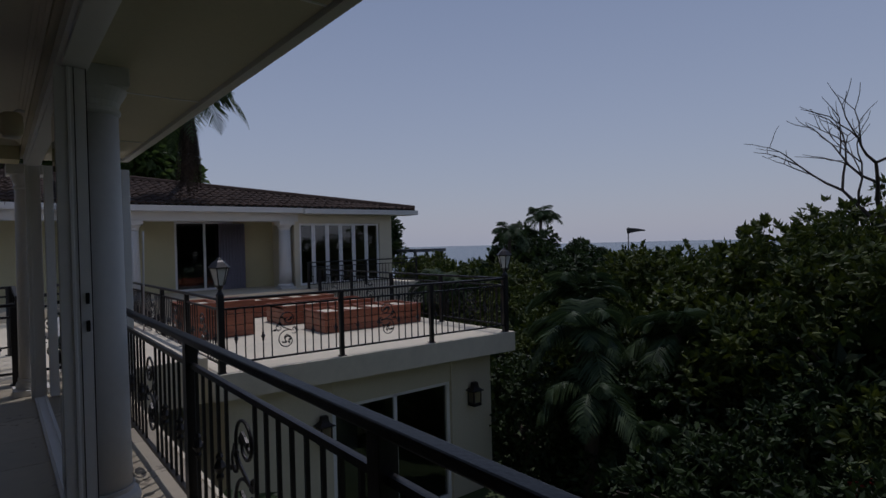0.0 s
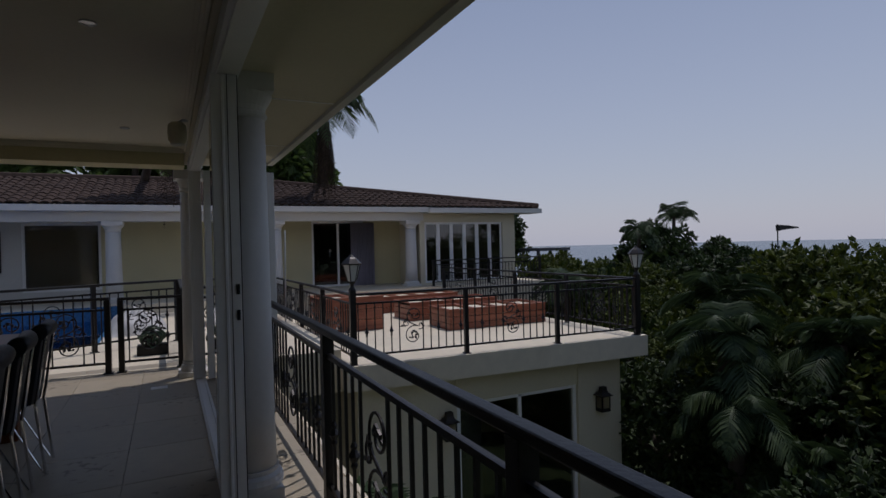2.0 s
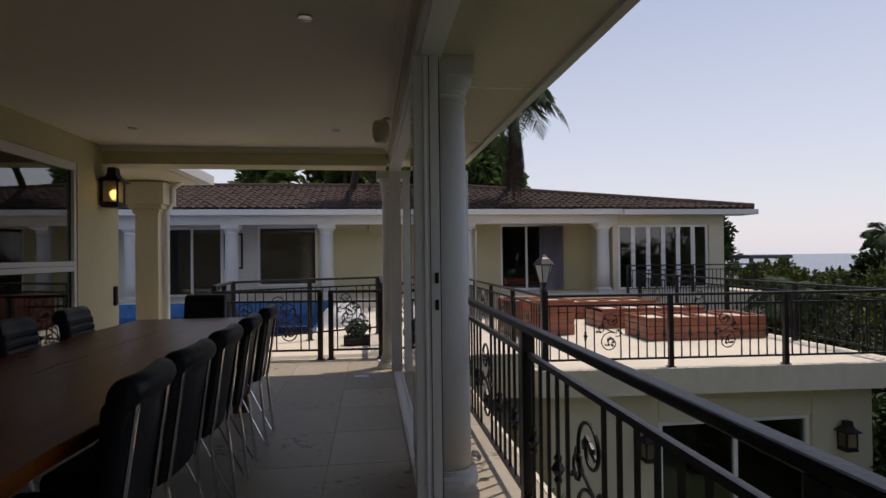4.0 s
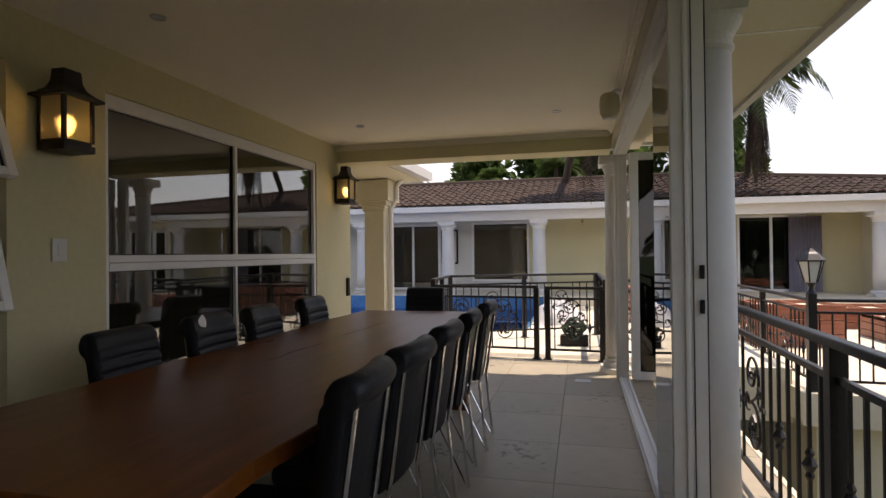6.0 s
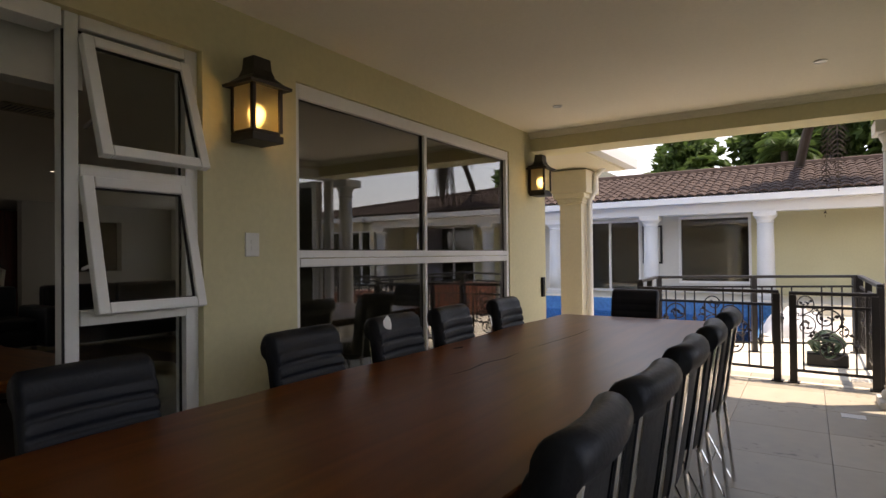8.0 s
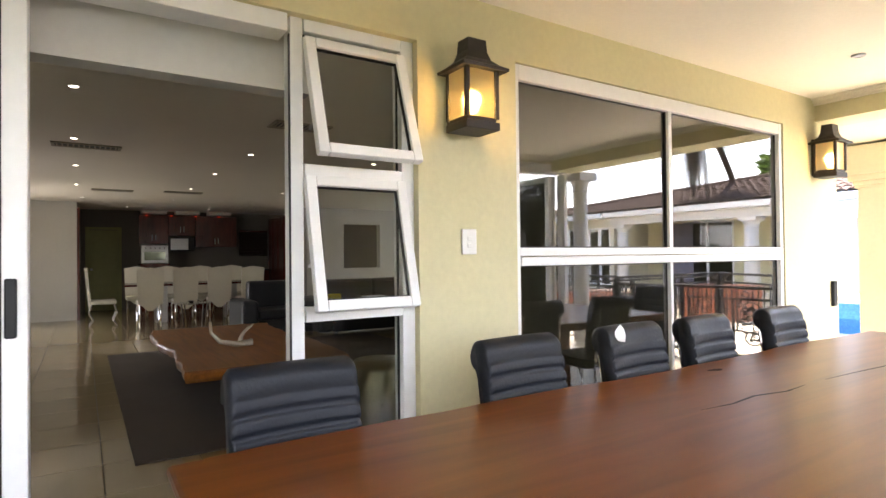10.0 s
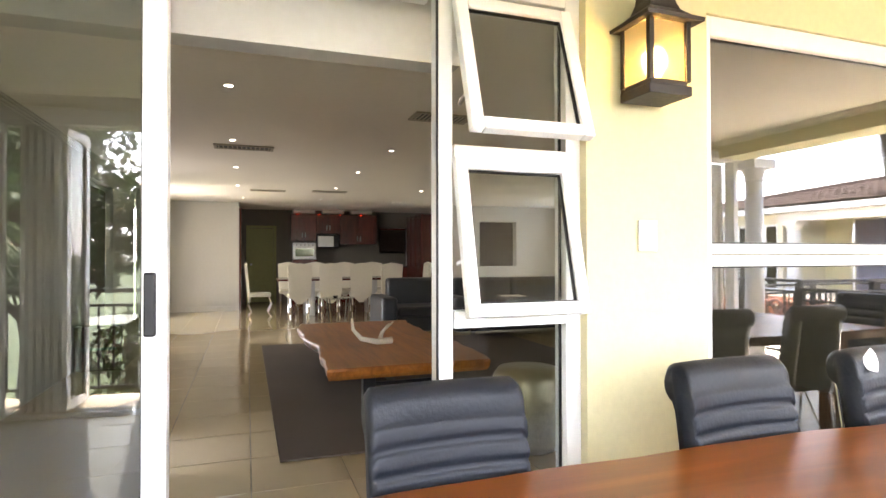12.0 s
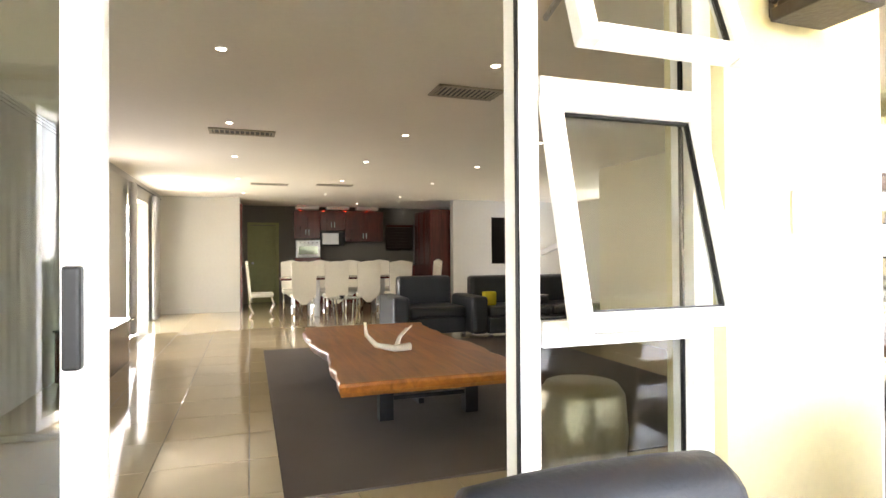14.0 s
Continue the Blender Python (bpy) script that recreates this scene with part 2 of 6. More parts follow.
RED_GLOW = glow("red_cabinet_light", (1.0, 0.05, 0.02), 0.12)
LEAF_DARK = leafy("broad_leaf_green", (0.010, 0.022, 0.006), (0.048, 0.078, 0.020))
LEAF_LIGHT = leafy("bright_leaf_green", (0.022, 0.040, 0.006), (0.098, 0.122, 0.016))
# lighter greens put the sunlight on the trees behind the roof into colour
LEAF_SUNNY = leafy("sunlit_broad_green", (0.045, 0.080, 0.018), (0.120, 0.180, 0.045), 0.5, 0.5)
PALM_LEAF = leafy("palm_frond_green", (0.022, 0.044, 0.016), (0.066, 0.100, 0.036))
DEAD_FROND = leafy("dry_palm_frond", (0.022, 0.015, 0.010), (0.070, 0.048, 0.032), 0.8)
PINK_FLOWER = leafy("red_flowers", (0.25, 0.02, 0.03), (0.45, 0.07, 0.06), 0.7)


# ---- mesh helpers ----
def bx(bm, x0, x1, y0, y1, z0, z1, bevel=0.0):
    """Adds a box to bm, with bevelled edges if asked."""
    g = bmesh.ops.create_cube(bm, size=1.0)["verts"]
    for v in g:
        v.co = Vector((x0 + (v.co.x + 0.5) * (x1 - x0), y0 + (v.co.y + 0.5) * (y1 - y0), z0 + (v.co.z + 0.5) * (z1 - z0)))
    if bevel:
        es = list({e for v in g for e in v.link_edges})
        bmesh.ops.bevel(bm, geom=es, offset=bevel, segments=2, affect="EDGES", profile=0.5)
    return bm


def boxes(*rows, bevel=0.0):
    bm = bmesh.new()
    for r in rows:
        bx(bm, *r, bevel=bevel)
    return bm


def tube(bm, pts, r, seg=8, r_end=None):
    """A round bar along the points."""
    pts = [Vector(p) for p in pts]
    rings = []
    n = len(pts)
    for i, p in enumerate(pts):
        d = (pts[min(i + 1, n - 1)] - pts[max(i - 1, 0)]).normalized()
        a = d.orthogonal().normalized() if i == 0 else (last - d * last.dot(d)).normalized()
        last = a
        b = d.cross(a)
        rad = r if r_end is None else r + (r_end - r) * i / (n - 1)
        rings.append([bm.verts.new(p + rad * (math.cos(2 * math.pi * k / seg) * a + math.sin(2 * math.pi * k / seg) * b)) for k in range(seg)])
    for q0, q1 in zip(rings, rings[1:]):
        for k in range(seg):
            bm.faces.new((q0[k], q0[(k + 1) % seg], q1[(k + 1) % seg], q1[k]))
    bm.faces.new(rings[0][::-1])
    bm.faces.new(rings[-1])
    return bm


def lathe(bm, profile, cx=0.0, cy=0.0, seg=24):
    """Turns (radius, z) rows round a vertical axis."""
    rings = [[bm.verts.new((cx + r * math.cos(2 * math.pi * k / seg), cy + r * math.sin(2 * math.pi * k / seg), z)) for k in range(seg)] for r, z in profile]
    for q0, q1 in zip(rings, rings[1:]):
        for k in range(seg):
            bm.faces.new((q0[k], q0[(k + 1) % seg], q1[(k + 1) % seg], q1[k]))
    bm.faces.new(rings[0][::-1])
    bm.faces.new(rings[-1])
    return bm


def prism(bm, poly, z0, z1):
    """An upright prism over a plan outline."""
    lo = [bm.verts.new((x, y, z0)) for x, y in poly]
    hi = [bm.verts.new((x, y, z1)) for x, y in poly]
    n = len(poly)
    for k in range(n):
        bm.faces.new((lo[k], lo[(k + 1) % n], hi[(k + 1) % n], hi[k]))
    bm.faces.new(lo[::-1])
    bm.faces.new(hi)
    return bm


def mesh_of(name, bm, mat, smooth=False):
    me = bpy.data.meshes.new(name)
    bmesh.ops.recalc_face_normals(bm, faces=bm.faces)
    bm.to_mesh(me)
    bm.free()
    if smooth:
        for p in me.polygons:
            p.use_smooth = True
    me.materials.append(mat)
    return me


def part(name, bm, mat, parent=None, label="", smooth=False):
    """Links a bmesh as one mesh object under a thing or a part."""
    ob = new(name, mesh_of(name, bm, mat, smooth))
    ob.parent = parent
    if label:
        ob["label"] = label
    return ob


def again(ob, parent, m=None):
    """Another object on the same mesh, under parent."""
    o = new(ob.name.split(".")[0], ob.data)
    o.parent = parent
    if m is not None:
        o.matrix_basis = m
    return o


def thing(name, label, category, at=(0, 0, 0), turn=0.0, group="", kind=""):
    e = new(name)
    e.empty_display_size = 0.1
    e.matrix_basis = pose(*at, 0, 0, turn)
    return tagged(e, label, category, group, kind)


def structure(name, bm, mat, label, category, smooth=False):
    ob = part(name, bm, mat, None, "", smooth)
    return tagged(ob, label, category, kind="structure")


# ---- ground, sea, terraces ----
def ground_sheet():
    bm = bmesh.new()
    ring = [(0.0, -2.95), (26, -2.95), (45, -4.5), (120, -14), (400, -34), (900, -38.5), (4500, -39)]
    seg = 40
    last = None
    for r, z in ring[1:]:
        q = [bm.verts.new((4 + r * math.cos(2 * math.pi * k / seg), 8 + r * math.sin(2 * math.pi * k / seg), z)) for k in range(seg)]
        if last is None:
            bm.faces.new(q)
        else:
            for k in range(seg):
                bm.faces.new((last[k], q[k], q[(k + 1) % seg], last[(k + 1) % seg]))
        last = q
    return bm


structure("ground", ground_sheet(), SOIL, "dark garden ground falling away towards the sea", "ground")
sea_bm = bmesh.new()
q = [sea_bm.verts.new(p) for p in ((-4800, 420, -33), (4800, 420, -33), (4800, 4700, -33), (-4800, 4700, -33))]
sea_bm.faces.new(q)
structure("water", sea_bm, SEA, "hazy blue sea reaching to the horizon", "sea")

structure("floor_patio_slab", boxes((-2.4, 1.5, -3.2, 9.75, -0.5, -0.012)), GROUT, "grouted concrete bed under the patio tiles", "floor")
structure("retaining_wall", boxes((1.30, 1.48, -3.2, 9.7, -2.95, -0.5)), CREAM_PAINT, "cream plaster wall below the balcony edge", "wall")
structure("pavement_pool_terrace", boxes((-0.42, 2.65, 11.2, 16.6, -0.6, -0.02), (-9.5, 2.65, 9.75, 11.2, -0.6, -0.02), (-9.5, -0.42, 11.2, 12.2, -0.6, -0.02)),
          DECK_STONE, "sunlit cream stone paving round the pool", "paving")
structure("pool_shell", boxes((-9.5, -0.42, 12.2, 12.3, -1.4, -0.1), (-9.5, -0.42, 16.5, 16.6, -1.4, 0.2), (-0.52, -0.42, 12.3, 16.5, -1.4, -0.06), (-9.5, -0.42, 12.2, 16.6, -1.5, -1.4)),
          POOL_TILE, "blue mosaic walls and floor of the swimming pool", "pool")
structure("pool_water", boxes((-9.5, -0.53, 12.31, 16.49, -0.11, -0.10)), POOL_WATER, "clear blue pool water with small ripples", "water")
structure("pavement_veranda", boxes((-12, 11.2, 16.6, 19.0, -0.5, 0.2)), DECK_STONE, "raised stone floor of the far veranda", "paving")
deck_bm = prism(bmesh.new(), [(2.62, 9.36), (7.62, 9.08), (7.62, 16.6), (2.62, 16.6)], -0.52, -0.19)
structure("pavement_roof_deck", deck_bm, DECK_STONE, "cream stone roof deck over the lower storey", "deck")

# lower storey under the roof deck
def lower_storey():
    e = thing("lower_storey", "cream plastered lower storey with dark sliding doors under the roof deck", "building", kind="structure")
    for row in ((2.8, 4.3, 9.55, 9.75, -2.95, -0.52), (6.5, 7.4, 9.5, 9.7, -2.95, -0.52), (7.2, 7.4, 9.7, 16.5, -2.95, -0.52), (2.8, 3.0, 9.75, 16.5, -2.95, -0.52), (3.0, 7.2, 13.4, 13.6, -2.95, -0.52)):
        part("wall", boxes(row), CREAM_PAINT, e)
    part("lintel", boxes((4.3, 6.5, 9.53, 9.73, -0.95, -0.52)), CREAM_PAINT, e)
    part("window_frame", boxes((4.3, 4.36, 9.56, 9.66, -2.95, -0.95), (6.44, 6.5, 9.56, 9.66, -2.95, -0.95), (5.38, 5.44, 9.57, 9.65, -2.95, -0.95),
                               (4.36, 6.44, 9.57, 9.65, -1.01, -0.95), (4.36, 6.44, 9.57, 9.65, -2.95, -2.88)), ALU_WHITE, e)
    part("pane", boxes((4.36, 5.38, 9.60, 9.61, -2.88, -1.01)), PANE, e)
    part("pane", boxes((5.44, 6.44, 9.60, 9.61, -2.88, -1.01)), PANE, e)
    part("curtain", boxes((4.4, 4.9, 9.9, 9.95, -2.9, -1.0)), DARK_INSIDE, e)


lower_storey()

# ---- the patio room ----
WX = -2.09
house_wall = tagged(new("wall_house"), "pale olive-green plastered house wall of the patio", "wall", kind="structure")
for row in ((-3.2, 1.9, 0, 2.55), (4.98, 5.53, 0, 2.55), (8.07, 8.9, 0, 2.55)):
    part("pier", boxes((WX - 0.21, WX, *row)), GREEN_PAINT, house_wall)
for row in ((1.9, 4.98, 2.17, 2.55), (5.53, 8.07, 2.175, 2.55)):
    part("lintel", boxes((WX - 0.21, WX, *row)), GREEN_PAINT, house_wall)
part("sill", boxes((WX - 0.21, WX, 5.53, 8.07, 0, 0.06)), GREEN_PAINT, house_wall)
structure("wall_pool_side", boxes((-8.0, WX - 0.21, 8.7, 8.9, 0, 2.55)), CREAM_PAINT, "cream plastered outer wall towards the pool", "wall")
structure("wall_south", boxes((WX, 1.0, -3.2, -3.0, 0, 2.55)), GREEN_PAINT, "pale green end wall of the patio", "wall")
structure("ceiling_patio", boxes((WX, 0.75, -3.2, 8.9, 2.42, 2.62)), CEILING_PAINT, "plain off-white plaster patio ceiling", "ceiling")
structure("beam_end", boxes((WX, 0.74, 8.56, 8.9, 2.245, 2.419)), GREEN_PAINT, "cream plaster beam over the open patio end", "beam")
structure("beam_side", boxes((0.75, 1.06, -3.2, 9.2, 2.34, 2.62)), CREAM_PAINT, "cream plaster beam along the balcony side", "beam")
structure("ceiling_soffit", boxes((1.06, 1.66, -3.2, 9.15, 2.40, 2.44), (WX, 1.06, 8.9, 9.15, 2.40, 2.44)), CREAM_PAINT, "cream boarded roof soffit over the balcony", "soffit")
structure("trim_soffit_joint", boxes(*[(1.07, 1.655, y, y + 0.012, 2.394, 2.4) for y in (0.6, 2.4, 4.3, 6.2, 8.0)]), ALU_WHITE, "thin cover strips across the soffit boards", "trim")
structure("trim_fascia", boxes((1.66, 1.72, -3.2, 9.21, 2.37, 2.60), (WX, 1.66, 9.15, 9.21, 2.37, 2.60)), WHITE_PAINT, "white painted roof fascia board", "fascia")
structure("roof_main", boxes((-2.4, 1.72, -3.4, 9.2, 2.63, 2.72), (-18.5, -2.4, 1.7, 9.2, 2.63, 2.72), (-18.5, -8.0, 9.2, 11.8, 2.63, 2.72)), ROOF_TILE, "roof slab closing the house", "roof")


def cornice(rows, mat=CEILING_PAINT):
    """Cove moulding: a stack of three thin strips along x or y."""
    bm = bmesh.new()
    for x0, x1, y0, y1, z in rows:
        for k, (w, h) in enumerate(((0.052, 0.012), (0.032, 0.03), (0.016, 0.05))):
            if abs(x1 - x0) > abs(y1 - y0):
                s = 1 if y1 > y0 else -1
                bx(bm, x0, x1, *sorted((y0, y0 + s * w)), z - h, z if k == 0 else z - (0.012 if k == 1 else 0.03))
            else:
                s = 1 if x1 > x0 else -1
                bx(bm, *sorted((x0, x0 + s * w)), y0, y1, z - h, z if k == 0 else z - (0.012 if k == 1 else 0.03))
    return bm


structure("trim_cornice", cornice([(WX, 0.74, 8.558, 8.45, 2.418), (0.748, 0.64, -3.0, 8.45, 2.418)]), CEILING_PAINT, "plaster cove cornice round the patio ceiling", "cornice")


def round_column(name, x, y, r, z0, z1, label, mat=WHITE_PAINT, square=0.3):
    e = thing(name, label, "column", (x, y, 0), group="round columns", kind="structure")
    h = z1 - z0
    part("shaft", lathe(bmesh.new(), [(r * 1.05, z0 + 0.16), (r * 1.03, z0 + 0.5), (r, z0 + h * 0.4), (r * 0.92, z1 - 0.22)], seg=28), mat, e, smooth=True)
    part("base", lathe(boxes((-square / 2, square / 2, -square / 2, square / 2, z0, z0 + 0.06), bevel=0.006), [(r * 1.32, z0 + 0.06), (r * 1.36, z0 + 0.09), (r * 1.28, z0 + 0.12), (r * 1.1, z0 + 0.135), (r * 1.15, z0 + 0.16)], seg=28), mat, e)
    part("capital", lathe(boxes((-square / 2, square / 2, -square / 2, square / 2, z1 - 0.10, z1), bevel=0.006),
                          [(r * 0.93, z1 - 0.24), (r * 1.02, z1 - 0.225), (r * 1.02, z1 - 0.21), (r * 0.95, z1 - 0.20), (r * 1.0, z1 - 0.17), (r * 1.25, z1 - 0.115), (r * 1.27, z1 - 0.10)], seg=28), mat, e)
    return e


round_column("column_balcony", 0.965, 5.60, 0.125, 0, 2.34, "white round plaster column beside the folding door frame")
round_column("column_corner", 0.79, 9.10, 0.095, 0, 2.26, "white round plaster column at the patio corner")

# square column with downpipe under the pool-side eave
e = thing("column_pool", "cream square column with a white downpipe and moulded capital", "column", (-2.28, 10.3, 0), kind="structure")
part("shaft", boxes((-0.14, 0.14, -0.14, 0.14, -0.02, 1.92), bevel=0.008), CREAM_PAINT, e)
part("capital", boxes((-0.17, 0.17, -0.17, 0.17, 1.88, 1.92), (-0.16, 0.16, -0.16, 0.16, 1.85, 1.88), (-0.20, 0.20, -0.20, 0.20, 1.92, 1.98), bevel=0.008), CREAM_PAINT, e)
part("block", boxes((-0.24, 0.24, -0.24, 0.24, 1.98, 2.26), bevel=0.006), CREAM_PAINT, e)
pipe = tube(bmesh.new(), [(0.19, 0.02, 0), (0.19, 0.02, 1.9), (0.27, 0.02, 2.02), (0.27, 0.02, 2.2), (0.4, 0.02, 2.32)], 0.035, 10)
part("downpipe", pipe, PLASTIC_WHITE, e, "white plastic downpipe")
structure("ceiling_pool_eave", boxes((-8.0, -1.72, 8.9, 10.62, 2.28, 2.33)), CREAM_PAINT, "cream soffit of the pool-side eave", "soffit")
structure("trim_pool_gutter", boxes((-1.72, -1.60, 9.2, 10.74, 2.30, 2.42), (-8, -1.72, 10.62, 10.74, 2.30, 2.42)), PLASTIC_WHITE, "white gutter along the pool-side eave", "gutter")


def eave_slope():
    bm = bmesh.new()
    a = [bm.verts.new(p) for p in ((-1.62, 9.2, 2.43), (-1.62, 10.74, 2.43), (-4.2, 10.74, 3.5), (-4.2, 9.2, 3.5))]
    bm.faces.new(a)
    return bm


structure("roof_pool_eave", eave_slope(), ROOF_TILE, "tiled slope above the pool-side eave", "roof")

# ---- living room shell ----
structure("floor_living_slab", boxes((-18.3, -2.4, 1.9, 11.6, -0.4, -0.012)), GROUT, "bed under the polished living-room tiles", "floor")
structure("ceiling_living", boxes((-18.3, -2.3, 1.9, 11.6, 2.42, 2.5)), ROOM_CEILING, "white living-room ceiling with downlights", "ceiling")
structure("wall_living_side", boxes((-2.9, -2.3, 1.9, 2.1, 0, 2.42), (-7.9, -2.9, 1.9, 2.1, 0, 2.42), (-9.1, -7.9, 1.9, 2.1, 2.15, 2.42), (-10.6, -9.1, 1.9, 2.1, 0, 2.42), (-13.9, -12.5, 1.9, 2.1, 0, 2.42),
                                    (-12.5, -10.6, 1.9, 2.1, 2.15, 2.42)), ROOM_PAINT, "off-white living-room wall with wide windows", "wall")
structure("wall_living_end", boxes((-13.95, -13.7, 2.1, 3.66, 0, 2.42)), ROOM_PAINT, "plain off-white wall at the end of the living room", "wall")
structure("wall_kitchen_side", boxes((-16.0, -13.95, 3.46, 3.66, 0, 2.42)), KITCHEN_WALL, "grey-brown kitchen side wall", "wall")
structure("wall_kitchen", boxes((-15.8, -15.6, 3.66, 3.86, 0, 2.42), (-15.8, -15.6, 4.5, 7.28, 0, 2.42), (-15.8, -15.6, 8.23, 11.6, 0, 2.42), (-15.8, -15.6, 3.86, 4.5, 1.96, 2.42),
                                (-15.8, -15.6, 7.28, 8.23, 1.98, 2.42), (-15.8, -15.6, 7.28, 8.23, 0, 1.28)), KITCHEN_WALL, "grey-brown kitchen wall", "wall")
structure("wall_lounge", boxes((-13.2, -13.0, 8.25, 9.2, 0, 2.42), (-13.2, -13.0, 10.2, 11.6, 0, 2.42), (-13.2, -13.0, 9.2, 10.2, 0, 0.95), (-13.2, -13.0, 9.2, 10.2, 2.05, 2.42)), ROOM_PAINT, "off-white wall beside the lounge opening", "wall")
structure("wall_lounge_end", boxes((-13.0, -11.7, 11.4, 11.6, 0, 2.42), (-10.3, -8.0, 11.4, 11.6, 0, 2.42), (-11.7, -10.3, 11.4, 11.6, 0, 0.9), (-11.7, -10.3, 11.4, 11.6, 2.0, 2.42), (-8.2, -8.0, 8.9, 11.4, 0, 2.42)), ROOM_PAINT, "off-white outer wall of the side lounge", "wall")
structure("baseboard", boxes((-13.7, -13.68, 2.1, 3.66, 0, 0.10), (-13.0, -12.98, 8.25, 9.2, 0, 0.10)), ROOM_PAINT, "white skirting board along the living-room walls", "skirting")
structure("trim_living_cornice", cornice([(-13.7, -2.4, 2.1, 2.2, 2.418), (-13.7, -13.6, 2.1, 3.66, 2.418), (-13.0, -12.9, 8.25, 9.2, 2.418)]), ROOM_PAINT, "white cove cornice in the living room", "cornice")
structure("kitchen_bulkhead", boxes((-2.42, -2.31, 1.9, 4.58, 1.93, 2.42)), WHITE_PAINT, "white bulkhead behind the sliding door head", "bulkhead")


# added enclosure, never in view: keeps sky light out of the kitchen gaps
structure("wall_outer", boxes((-18.3, -18.1, 1.9, 11.6, 0, 2.42), (-18.1, -16.0, 3.26, 3.46, 0, 2.42), (-18.1, -13.2, 11.4, 11.6, 0, 2.42)), KITCHEN_WALL, "unseen outer wall added behind the kitchen to stop light leaks", "wall")
structure("ceiling_side_eave", boxes((-14.2, -2.3, 0.1, 1.9, 2.26, 2.34)), CREAM_PAINT, "cream soffit of the eave over the side terrace", "soffit")
lw = thing("window_lounge", "white-framed lounge window with glazing bars", "window", (-11.7, 11.5, 0.9), kind="structure")
part("window_frame", boxes((0, 0.06, -0.04, 0.04, 0, 1.1), (1.34, 1.4, -0.04, 0.04, 0, 1.1), (0.06, 1.34, -0.04, 0.04, 0, 0.06), (0.06, 1.34, -0.04, 0.04, 1.04, 1.1)), ALU_WHITE, lw)
part("glazing_bar", boxes((0.68, 0.72, -0.03, 0.03, 0.06, 1.04)), ALU_WHITE, lw)
part("glazing_bar", boxes((0.06, 0.68, -0.03, 0.03, 0.66, 0.70)), ALU_WHITE, lw)
part("glazing_bar", boxes((0.72, 1.34, -0.03, 0.03, 0.66, 0.70)), ALU_WHITE, lw)
part("pane", boxes((0.06, 1.34, -0.003, 0.003, 0.06, 1.04)), CLEAR_PANE, lw).visible_shadow = False
structure("pavement_side_terrace", boxes((-14, -2.3, -1.2, 1.9, -0.4, -0.02)), DECK_STONE, "pale stone terrace outside the living room", "paving")

# ---- joinery in the house wall ----
def gasket(y0, y1, z0, z1, d, w=0.006):
    """Thin dark rubber line just inside a frame's opening."""
    return boxes((-d, d, y0, y0 + w, z0, z1), (-d, d, y1 - w, y1, z0, z1), (-d, d, y0 + w, y1 - w, z0, z0 + w), (-d, d, y0 + w, y1 - w, z1 - w, z1))


def framed(name, label, y0, y1, z0, z1, w, d, x, pane=CLEAR_PANE, category="window"):
    """A glazed white aluminium frame in the plane x, with parts frame and pane."""
    e = thing(name, label, category, (x, y0, z0))
    h, b = z1 - z0, y1 - y0
    part("frame", boxes((-d / 2, d / 2, 0, w, 0, h), (-d / 2, d / 2, b - w, b, 0, h), (-d / 2, d / 2, w, b - w, h - w, h), (-d / 2, d / 2, w, b - w, 0, w), bevel=0.004), ALU_WHITE, e)
    part("seal", gasket(w, b - w, w, h - w, 0.006), BLACK_METAL, e, "black rubber seal")
    p = part("pane", boxes((-0.003, 0.003, w - 0.005, b - w + 0.005, w - 0.005, h - w + 0.005)), pane, e)
    p.visible_shadow = False
    return e


structure("window_1", boxes((-2.21, -2.13, 4.435, 4.485, 0, 2.17), (-2.21, -2.13, 4.92, 4.98, 0, 2.17), (-2.21, -2.13, 4.49, 4.92, 1.545, 1.60), (-2.21, -2.13, 4.49, 4.92, 0.98, 1.04),
                            (-2.21, -2.13, 4.49, 4.92, 2.12, 2.17), (-2.21, -2.13, 4.49, 4.92, 0, 0.06), (-2.23, -2.11, 1.9, 4.42, 2.10, 2.17), (-2.23, -2.11, 1.9, 4.42, -0.005, 0.02), bevel=0.003),
          ALU_WHITE, "white aluminium frame of the sliding door and side window", "window frame")
low = part("pane", boxes((-2.173, -2.167, 4.485, 4.925, 0.055, 0.985)), CLEAR_PANE)
low.visible_shadow = False
tagged(low, "clear fixed pane below the open vents", "pane", kind="structure")
for z0, z1 in ((0.06, 0.98), (1.04, 1.545), (1.60, 2.12)):
    line = gasket(4.487, 4.92, z0, z1, 0.006)
    bmesh.ops.translate(line, verts=line.verts, vec=(-2.17, 0, 0))
    structure("trim_window_seal", line, BLACK_METAL, "thin black rubber seal in the window frame", "seal")
structure("trim_door_seal", boxes((-2.145, -2.132, 4.430, 4.435, 0.02, 2.10)), BLACK_METAL, "black brush seal on the door post", "seal")


